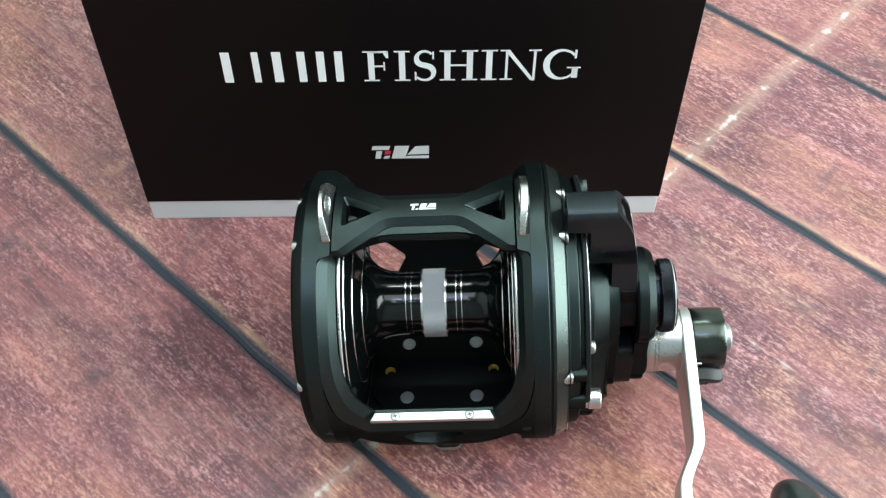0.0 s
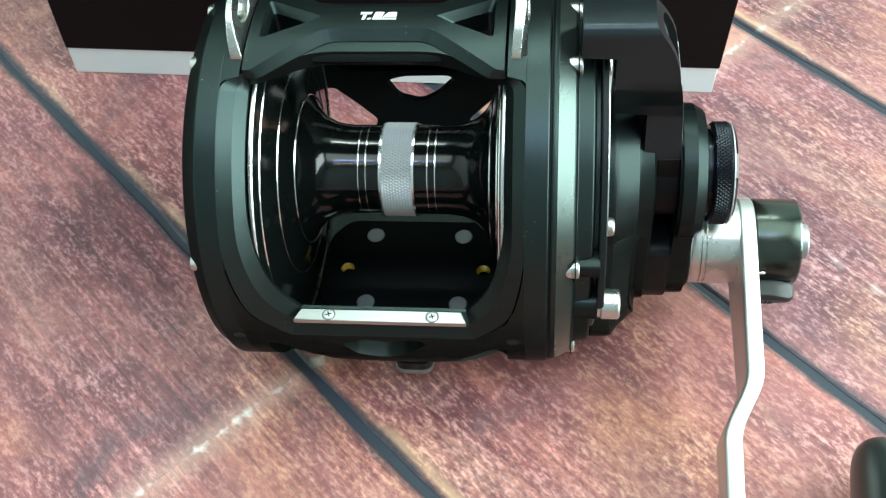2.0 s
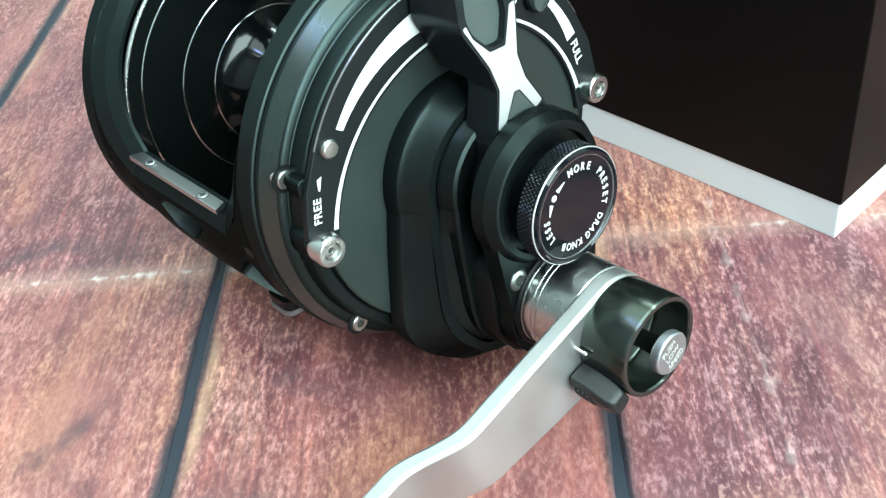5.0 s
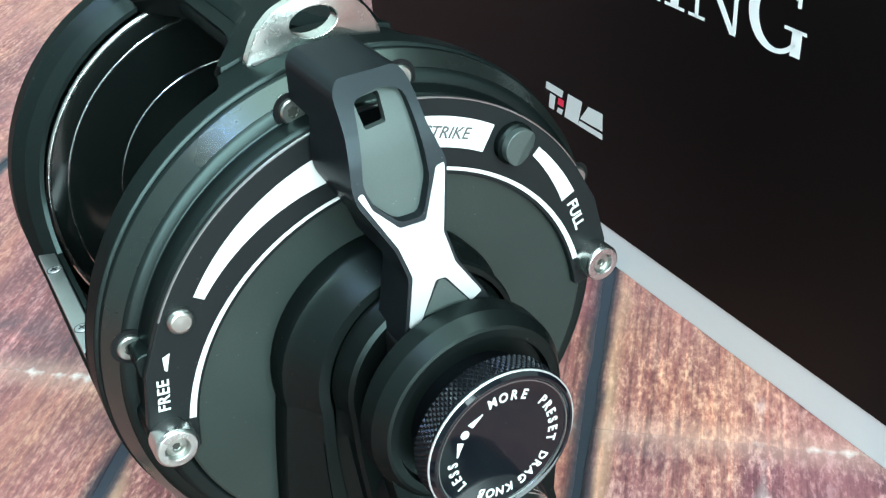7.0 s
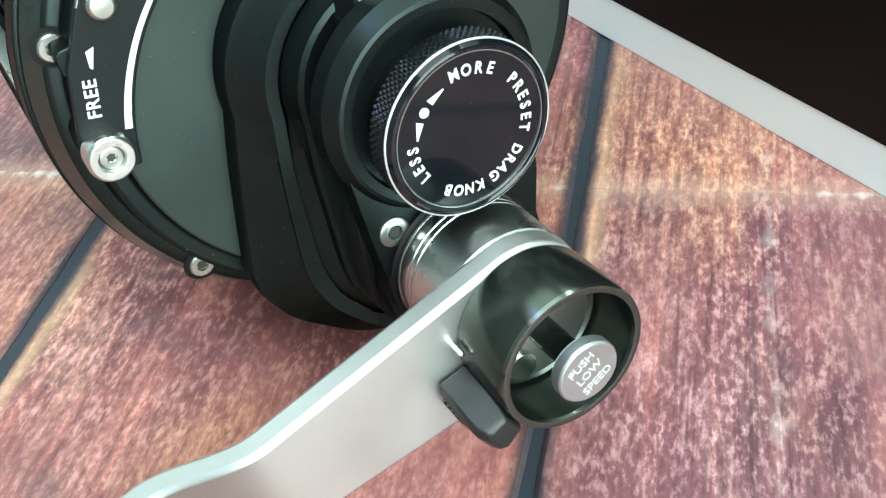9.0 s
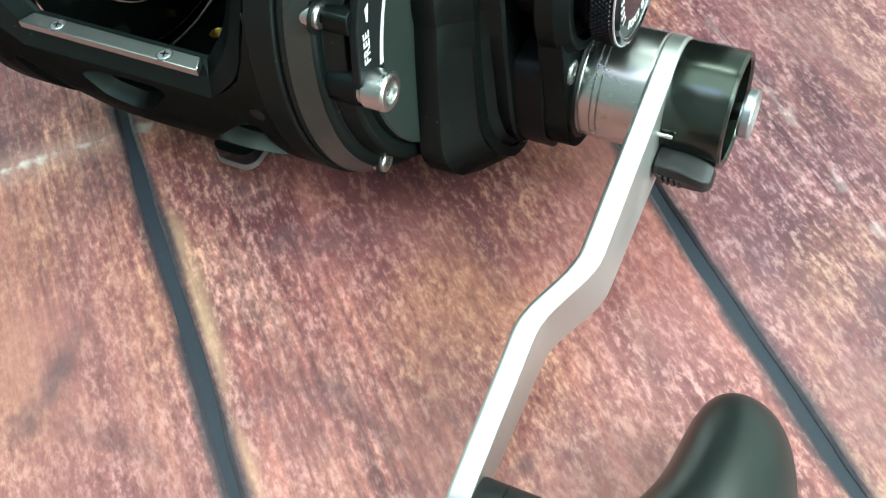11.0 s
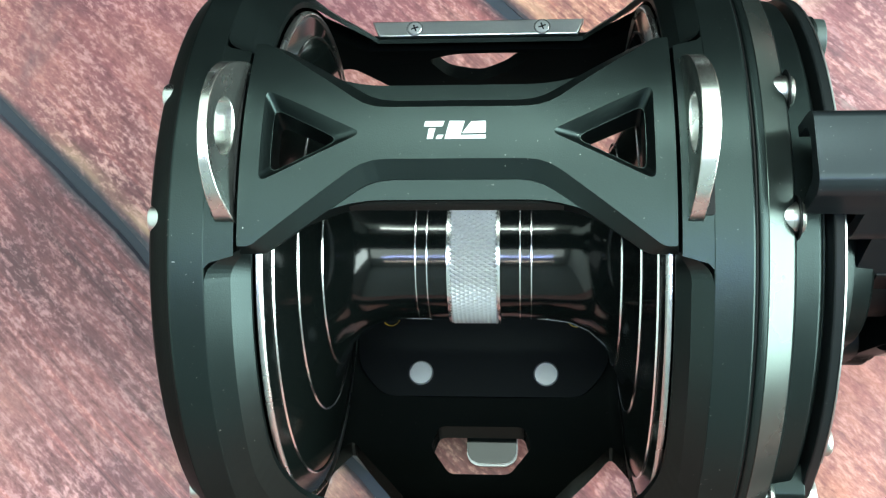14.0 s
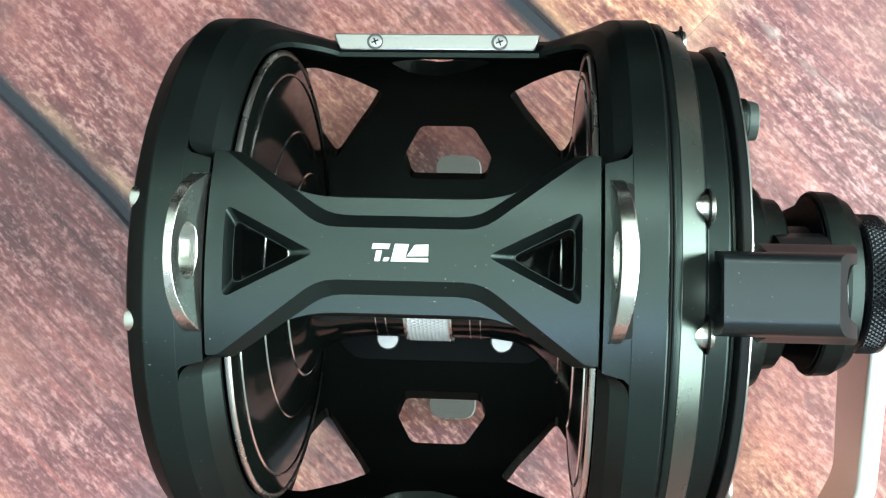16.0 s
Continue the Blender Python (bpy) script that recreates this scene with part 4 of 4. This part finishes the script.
for a0, a1 in ((-40, -22), (-60, -78)):
    pts = [(KY + r * math.sin(radians(a)), KZ + r * math.cos(radians(a))) for a, r in ((a0, 8.5), (a0, 9.8), (a1, 9.1), (a1, 8.9))]
    part("knob_arrow", prism(pts, FX - 0.1, FX + 0.05), white_print, knob)

# ---- drag lever: it turns down over the rim of the side plate ----
def lever_x(z):
    """Outer face of the lever, from hub to head."""
    return float(np.interp(z, (13, 25, 35, 43, 48, 51, 54, 57, 59.5), (77.4, 76.8, 75.6, 74.2, 73.2, 72.2, 70.6, 68.6, 66.8)))


def bent_prism(outline, front, back, holes=(), bevel=0.0, segments=2, cuts=True):
    """A prism in (y, z) whose outer and inner faces follow the lever's bend."""
    bm = flat_fill(outline, holes)
    if cuts:
        for z in (14, 18, 22, 27, 28, 31, 34, 38, 42, 46, 48, 50.1, 50.5, 51.5, 53, 54.5, 56, 57.3):
            bmesh.ops.bisect_plane(bm, geom=list(bm.verts) + list(bm.edges) + list(bm.faces), dist=1e-4, plane_co=(0, z, 0), plane_no=(0, 1, 0))
    thicken(bm, 1.0)
    for w in bm.verts:
        y, z, t = w.co.x, w.co.y, w.co.z
        x = lever_x(z)
        w.co = Vector((x + (front if t < 0.5 else (back(z) if callable(back) else back)), y, z))
    return finish(bm, bevel, segments)


LEV = [(-8.6, 12.0), (-7.2, 17.5), (-5.2, 26.2), (-6.5, 31.6), (-11.1, 40.8), (-11.4, 43.5), (-10.3, 51.5), (-10.0, 57.0), (-8.6, 58.8), (1.8, 58.6), (2.7, 56.5), (3.2, 50.0), (5.2, 43.5), (4.9, 41.5), (2.8, 32.1), (4.0, 26.2), (8.4, 18.4), (10.0, 12.0)]
POCKET = [(-7.2, 55.6), (-1.9, 56.4), (1.2, 55.2), (1.8, 46.0), (1.8, 41.5), (-0.6, 35.8), (-4.7, 36.0), (-8.4, 40.0), (-9.5, 43.3), (-8.0, 51.5)]
POCKET_FLOOR = [(-7.7, 56.1), (-1.9, 57.0), (1.7, 55.7), (2.4, 46.0), (2.4, 41.3), (-0.3, 35.1), (-4.9, 35.3), (-8.9, 39.6), (-10.0, 43.2), (-8.6, 51.6)]
POCKET, POCKET_FLOOR = rounded(POCKET, 1.3, 4), rounded(POCKET_FLOOR, 1.4, 4)
V_CUT = [(-3.6, 18.4), (0.0, 24.1), (1.0, 23.9), (5.0, 18.0)]
lever = part("drag_lever", bent_prism(rounded(LEV, 1.0, 3), 0.0, lambda z: (50.2 if z > 50.2 else 58.5 if z > 27.5 else 67.6) - lever_x(z), [POCKET], 0.7, 2), lever_black, reel, "black drag lever with a hollow thumb pad")
part("pocket_floor", bent_prism(POCKET_FLOOR, -1.9, -3.2, [rounded([(-6.6, 55.0), (-2.1, 55.3), (-2.5, 51.0), (-6.2, 50.7)], 0.4, 2)]), plate_grey, lever)
bright = rounded([(-6.6, 17.2), (-4.5, 26.3), (-5.9, 31.9), (-10.3, 41.1), (-10.8, 42.3), (-9.8, 42.7), (-8.8, 39.5), (-5.0, 35.2), (-0.4, 35.0), (2.3, 41.0), (3.1, 42.9), (4.7, 43.2), (4.4, 41.5), (2.3, 32.1), (3.5, 26.1), (7.6, 18.9), (5.4, 17.8), (1.3, 24.1), (-0.5, 24.3), (-4.6, 17.0)], 0.4, 2)
part("bright_face", bent_prism(bright, 0.14, -0.3), bare_silver, lever, "bare silver X-shaped face")
part("v_pocket", bent_prism(rounded(V_CUT, 0.5, 2), 0.10, -0.3), plate_grey, lever)
part("lever_fork", prism(rounded([(-9.2, 4.0), (-8.6, 14.0), (9.6, 14.0), (10.2, 4.0)], 0.5, 2), 71.4, 77.2, bevel=0.4), deep_black, lever)
# ---- crank ----
CY, CZ = 0.5, -30.3
crank_hub = part("crank_hub", lathe([(82.0, 0), (82.0, 12.9), (84.0, 12.9), (84.0, 12.6), (84.6, 12.9), (86.8, 12.9), (87.0, 12.6), (87.2, 12.9), (88.2, 12.9), (88.4, 12.6), (88.6, 12.9), (97.6, 12.9), (98.2, 12.4), (98.2, 0)], 96, CY, CZ), silver, reel, "turned aluminium crank hub")
part("hub_seal", lathe([(81.0, 12), (81.0, 13.9), (83.4, 13.9), (83.8, 13.4), (83.8, 12)], 80, CY, CZ, loop=True), deep_black, crank_hub)

END_Y, END_Z = -93.0, -51.0


def crank_arm():
    """A flat bar with an S-bend, wide at the hub and round at the grip end."""
    d = Vector((END_Y - CY, END_Z - CZ))
    length = d.length
    d.normalize()
    n = Vector((-d.y, d.x))
    stations = []
    for i in range(61):
        s = -12.9 + (length + 12.9 + 5.6) * i / 60
        half = 12.9 - (12.9 - 6.4) * min(1, max(0, s / (length * 0.9)))
        if s < 0:
            half = math.sqrt(max(0.3, 12.9 ** 2 - s * s))
        if s > length:
            half = math.sqrt(max(0.3, 5.7 ** 2 - (s - length) ** 2))
        elif s > length * 0.9:
            half = 6.4 - 0.7 * (s - length * 0.9) / (length * 0.1)
        t = min(1, max(0, (s - 44) / 20))
        t = t * t * (3 - 2 * t)
        x = 100.0 - 6.9 * t
        stations.append((s, half, x))
    bm = bmesh.new()
    rows = []
    for s, half, x in stations:
        c = Vector((CY, CZ)) + d * s
        row = []
        for e, dx in ((1, 2.4), (-1, 2.4), (-1, -2.4), (1, -2.4)):
            p = c + n * half * e
            row.append(bm.verts.new((x + dx, p.x, p.y)))
        rows.append(row)
    for a, b in zip(rows, rows[1:]):
        for k in range(4):
            bm.faces.new((a[k], a[(k + 1) % 4], b[(k + 1) % 4], b[k]))
    bm.faces.new(rows[0])
    bm.faces.new(rows[-1][::-1])
    return finish(bm, 0.9, 3, sharp=50)


arm = part("crank_arm", crank_arm(), brushed, reel, "satin aluminium crank arm with an S-bend")
cup = part("speed_cup", lathe([(102.3, 0), (102.3, 12.4), (103.0, 12.7), (114.6, 12.7), (115.3, 12.3), (115.3, 11.6), (114.8, 11.2), (105.0, 11.2), (104.6, 10.6), (104.6, 0)], 96, CY, CZ), cup_metal, reel, "dark metal shift cup")
part("cup_rim", lathe([(114.7, 12.72), (115.3, 12.5), (115.45, 11.95), (115.3, 11.4), (114.8, 11.18), (114.9, 12.0)], 96, CY, CZ, loop=True), rim_metal, cup, "lighter polished lip")
part("cup_floor", lathe([(104.7, 0), (104.7, 10.4), (105.2, 10.0), (105.2, 0)], 48, CY, CZ), silver, cup)
part("push_rod", lathe([(104.8, 0), (104.8, 2.3), (117.4, 2.3), (117.4, 0)], 32, CY, CZ), cup_metal, cup)
part("push_cap", lathe([(116.4, 0), (116.4, 4.9), (116.9, 5.3), (118.6, 5.3), (119.0, 5.0), (119.0, 0)], 48, CY, CZ, bevel=0.1), steel_disc, cup, "round push button lettered for low speed")
for i, word in enumerate(("PUSH", "LOW", "SPEED")):
    m = frame_of((119.04, CY, CZ), (0, 0.86, 0.52), (0, -0.52, 0.86)) @ Matrix.Translation((0, 2.5 - 2.5 * i, 0))
    lettering(word, 2.1, m, cap_ink, cup, "cap_lettering", depth=0.03, bold=0.03)
part("cup_screw", lathe([(105.0, 0), (105.0, 2.4), (107.0, 2.4), (107.0, 0)], 24, CY - 4.0, CZ - 5.5), chrome, cup)
# shift catch on the cup: a ridged block with a bent tail
bm = bmesh.new()
rows = []
for x, r_in, r_out, half, ang in ((102.5, 12.6, 17.4, 12, 118), (103.3, 12.6, 18.3, 15, 118), (108.6, 12.7, 18.6, 16, 119), (111.0, 12.7, 18.6, 14, 120), (113.2, 12.9, 18.5, 12, 121), (114.5, 13.3, 17.8, 10, 122), (114.9, 13.8, 17.0, 8, 122)):
    rows.append([bm.verts.new(spindle_point(x, ang + da * half, r) + Vector((0, CY, CZ))) for da, r in ((-1, r_in), (-1, r_out - 0.8), (-0.6, r_out), (0.6, r_out), (1, r_out - 0.8), (1, r_in))])
for a, b in zip(rows, rows[1:]):
    for k in range(6):
        bm.faces.new((a[k], a[(k + 1) % 6], b[(k + 1) % 6], b[k]))
bm.faces.new(rows[0])
bm.faces.new(rows[-1][::-1])
catch = part("cup_catch", finish(bm, 0.5, 3), plastic, cup, "black plastic shift catch")
for k in range(4):
    bm = wrap([(104.2 + 1.25 * k, 110.0), (104.9 + 1.25 * k, 110.0), (104.9 + 1.25 * k, 127.0), (104.2 + 1.25 * k, 127.0)], 18.85, 18.0, bevel=0.15)
    along_x(bm, Matrix.Translation((0, CY, CZ)))
    part("grip_rib", bm, plastic, catch)
part("catch_pin", lathe([(102.4, 0), (102.4, 0.5), (105.4, 0.5), (105.8, 0)], 12, CY - 13.4, CZ + 1.6), chrome, catch)

# grip: short sleeve and a rounded T-shaped knob
part("arm_rivet", lathe([(90.1, 0), (90.1, 2.6), (90.6, 3.0), (92.3, 3.0), (92.3, 0)], 24, END_Y, END_Z, bevel=0.1), chrome, arm)
part("grip_sleeve", lathe([(95.3, 0), (95.3, 4.9), (95.9, 5.2), (100.4, 5.2), (100.7, 4.9), (101.0, 5.2), (118.0, 5.4), (122.0, 6.2)], 48, END_Y, END_Z), plastic, reel, "black sleeve between crank arm and grip")


def grip():
    """A T-shaped palm grip: long smooth lobes across the sleeve, flatter towards the arm."""
    bm = bmesh.new()
    n, m = 40, 32
    rows = []
    for i in range(n + 1):
        th = math.pi * i / n
        s = -math.cos(th)
        y = 37.0 * s
        prof = math.sin(th) ** 0.62
        half_x, half_z = 14.0 * prof, 14.6 * prof
        cx = 136.5 + 3.0 * (1 - s * s) - 2.0
        row = []
        for j in range(m):
            a = 2 * math.pi * j / m
            ca, sa = math.cos(a), math.sin(a)
            x = cx + half_x * ca * (1.0 if ca > 0 else 0.86 + 0.5 * math.exp(-(y / 11.0) ** 2))
            row.append(bm.verts.new((x, END_Y + 1.0 + y, END_Z + half_z * sa)))
        rows.append(row)
    for a, b in zip(rows, rows[1:]):
        for j in range(m):
            bm.faces.new((a[j], a[(j + 1) % m], b[(j + 1) % m], b[j]))
    bmesh.ops.remove_doubles(bm, verts=bm.verts, dist=0.01)
    return finish(bm, 0, sharp=80)


part("palm_grip", grip(), rubber, reel, "smooth dark rubber T-shaped palm grip")

# ---- the carton behind the reel ----
BOX_W, BOX_D, BOX_H = 247.5, 170.0, 200.0
carton = thing("carton", pose(-0.1346, 0.3336, 0.0, 0, 0, 2.15), "matt black cardboard carton with white base and white lettering", "box")


def card_box(x0, x1, y0, y1, z0, z1, bevel):
    bm = bmesh.new()
    bmesh.ops.create_cube(bm, size=1.0)
    for w in bm.verts:
        w.co = Vector((x0 if w.co.x < 0 else x1, y0 if w.co.y < 0 else y1, z0 if w.co.z < 0 else z1))
    return finish(bm, bevel, 2)


part("base_tray", card_box(0.5, BOX_W - 0.5, 0.5, BOX_D - 0.5, 0.0, 14.0, 0.4), box_white, carton, "white cardboard base tray")
lid = part("lid", card_box(0.0, BOX_W, 0.0, BOX_D, 12.6, BOX_H, 0.5), box_black, carton, "matt black lid with white lettering")
FACE_M = frame_of((0, -0.06, 0), (1, 0, 0), (0, 0, 1))


def bar(pts, parent, name, material=grey_print):
    bm = deck(pts, 0.0, 0.07)
    bmesh.ops.transform(bm, matrix=FACE_M, verts=bm.verts)
    return part(name, bm, material, parent)


def stroke(points, widths):
    """An outline round a bent line whose width changes on the way."""
    left, right = [], []
    for i, p in enumerate(points):
        a, c = Vector(points[max(0, i - 1)]), Vector(points[min(len(points) - 1, i + 1)])
        d = (c - a).normalized()
        nn = Vector((-d.y, d.x)) * widths[i] / 2
        left.append(tuple(Vector(p) + nn))
        right.append(tuple(Vector(p) - nn))
    return left + right[::-1]


def rect(x0, x1, z0, z1):
    return [(x0, z0), (x1, z0), (x1, z1), (x0, z1)]


CAP, BASE = 16.4, 88.2          # letter height and foot line on the lid
STEM, THIN, SERIF = 2.6, 0.95, 0.75


def glyph(ch, x0, w):
    """Serif capitals out of strokes."""
    z0, z1 = BASE, BASE + CAP
    out = []

    def stem(x, serif=2.0):
        out.append(rect(x - STEM / 2, x + STEM / 2, z0, z1))
        for z in (z0, z1 - SERIF):
            out.append(rect(x - STEM / 2 - serif, x + STEM / 2 + serif, z, z + SERIF))

    if ch == "I":
        stem(x0 + w / 2)
    elif ch == "F":
        x = x0 + w * 0.33
        stem(x)
        out.append(rect(x, x0 + w, z1 - THIN, z1))
        out.append([(x0 + w - 0.8, z1 - 3.8), (x0 + w, z1 - 3.8), (x0 + w, z1), (x0 + w - 2.2, z1 - THIN)])
        out.append(rect(x, x0 + w * 0.84, z0 + CAP * 0.47, z0 + CAP * 0.47 + THIN))
        out.append(rect(x0 + w * 0.80, x0 + w * 0.86, z0 + CAP * 0.36, z0 + CAP * 0.64))
    elif ch == "H":
        stem(x0 + w * 0.22)
        stem(x0 + w * 0.78)
        out.append(rect(x0 + w * 0.22, x0 + w * 0.78, z0 + CAP * 0.48, z0 + CAP * 0.48 + THIN))
    elif ch == "N":
        xa, xb = x0 + w * 0.20, x0 + w * 0.82
        for x in (xa, xb):
            out.append(rect(x - 0.55, x + 0.55, z0, z1))
        out.append(rect(xa - 2.6, xa + 2.6, z0, z0 + SERIF))
        out.append(rect(xb - 2.6, xb + 2.6, z1 - SERIF, z1))
        out.append([(xa - 2.8, z1), (xa + 1.0, z1), (xb + 0.55, z0 - 0.4), (xb - 1.2, z0 - 0.4), (xa - 0.6, z1 - SERIF), (xa - 2.8, z1 - SERIF)])
    elif ch == "S":
        pts, wid = [], []
        for i in range(25):
            t = i / 24
            if t < 0.5:
                c, rx, rz = (x0 + w * 0.50, z0 + CAP * 0.745), w * 0.36, CAP * 0.235
                a = radians(35 + 215 * t * 2)
            else:
                c, rx, rz = (x0 + w * 0.48, z0 + CAP * 0.265), w * 0.40, CAP * 0.245
                a = radians(70 - 215 * (t - 0.5) * 2)
            pts.append((c[0] + rx * math.cos(a), c[1] + rz * math.sin(a)))
            wid.append(1.1 + 1.8 * math.exp(-((t - 0.5) / 0.22) ** 2))
        out.append(stroke(pts, wid))
        out.append(rect(x0 + w * 0.82, x0 + w * 0.90, z0 + CAP * 0.72, z0 + CAP * 0.97))
        out.append(rect(x0 + w * 0.05, x0 + w * 0.13, z0 + CAP * 0.02, z0 + CAP * 0.30))
    elif ch == "G":
        pts, wid = [], []
        for i in range(29):
            a = radians(40 + 285 * i / 28)
            pts.append((x0 + w * 0.48 + w * 0.42 * math.cos(a), z0 + CAP * 0.5 + CAP * 0.47 * math.sin(a)))
            wid.append(1.1 + 1.7 * max(0.0, -math.cos(a)))
        out.append(stroke(pts, wid))
        out.append(rect(x0 + w * 0.76, x0 + w * 0.76 + STEM, z0 + 0.8, z0 + CAP * 0.42))
        out.append(rect(x0 + w * 0.62, x0 + w * 1.0, z0 + CAP * 0.42 - SERIF, z0 + CAP * 0.42))
        out.append(rect(x0 + w * 0.80, x0 + w * 0.86, z0 + CAP * 0.70, z0 + CAP * 0.98))
    return out


LX = 44.5        # left end of the lettering on the lid
per = 0.2365
for ch, p0, p1 in (("F", 641, 687), ("I", 697, 725), ("S", 731, 772), ("H", 776, 847), ("I", 852, 880), ("N", 881, 961), ("G", 964, 1030)):
    for pts in glyph(ch, LX + (p0 - 369) * per, (p1 - p0) * per):
        bar(pts, lid, "letter_stroke", card_print)
# the maker's name as plain bars of its size
for p0, p1 in ((392, 408), (446, 458), (482, 498), (526, 540), (560, 574), (592, 606)):
    bar(rect(LX + (p0 - 369) * per, LX + (p1 - 369) * per, BASE, BASE + CAP), lid, "name_bar", card_print)
plain_logo(FACE_M @ Matrix.Translation((123.2, 45.0, 0)), 27.0, lid, grey_print, red_print)

# ---- floor boards, laid last ----
def board(u0, u1, v0, v1):
    """A board with worn, slightly wavering long edges."""
    bm = bmesh.new()
    e, th, d = 0.0009, 0.012, 0.0005
    rows = []
    us = sorted({u0, u1, *[u for u in np.arange(-0.42, 0.42, 0.006) if u0 + 0.004 < u < u1 - 0.004]})
    for u in us:
        wa = 0.0011 * noise.noise((u * 26.0, v0 * 31.0, 1.0)) + 0.0006 * noise.noise((u * 90.0, v0 * 31.0, 5.0))
        wb = 0.0011 * noise.noise((u * 26.0, v1 * 31.0, 3.0)) + 0.0006 * noise.noise((u * 90.0, v1 * 31.0, 7.0))
        a, c = v0 + wa, v1 + wb
        rows.append([bm.verts.new((u, y, z)) for y, z in ((a, -th), (a, -d), (a + e, 0.0), (c - e, 0.0), (c, -d), (c, -th))])
    for ra, rb in zip(rows, rows[1:]):
        for i in range(6):
            j = (i + 1) % 6
            bm.faces.new((ra[i], ra[j], rb[j], rb[i]))
    bm.faces.new(rows[0][::-1])
    bm.faces.new(rows[-1])
    bmesh.ops.recalc_face_normals(bm, faces=bm.faces)
    return bm


GAP = 0.0013
TONES = {(0, 0): (0.80, 0.72, 0.76), (0, 1): (0.90, 0.84, 0.80), (-1, 0): (0.92, 0.86, 0.86), (-1, 1): (0.86, 0.80, 0.79), (1, 1): (1.10, 1.02, 0.95), (2, 0): (1.06, 1.04, 1.0), (3, 0): (1.08, 1.06, 1.02), (2, 1): (0.90, 0.90, 0.97), (3, 1): (0.94, 0.93, 0.98)}   # darker and lighter boards
for k in (*range(-13, 13), *range(-18, -13), *range(13, 18)):
    v0 = PLANK_START + PLANK * k
    for end, (u0, u1) in enumerate(((-DEEP, JOINT - 0.00005), (JOINT + 0.00005, DEEP))):
        plank = part("board", board(u0, u1, v0 + GAP, v0 + PLANK - GAP), wood, floor, scale=1)
        plank.color = (*TONES.get((k, end), (1.0, 0.97, 0.96)), 1)
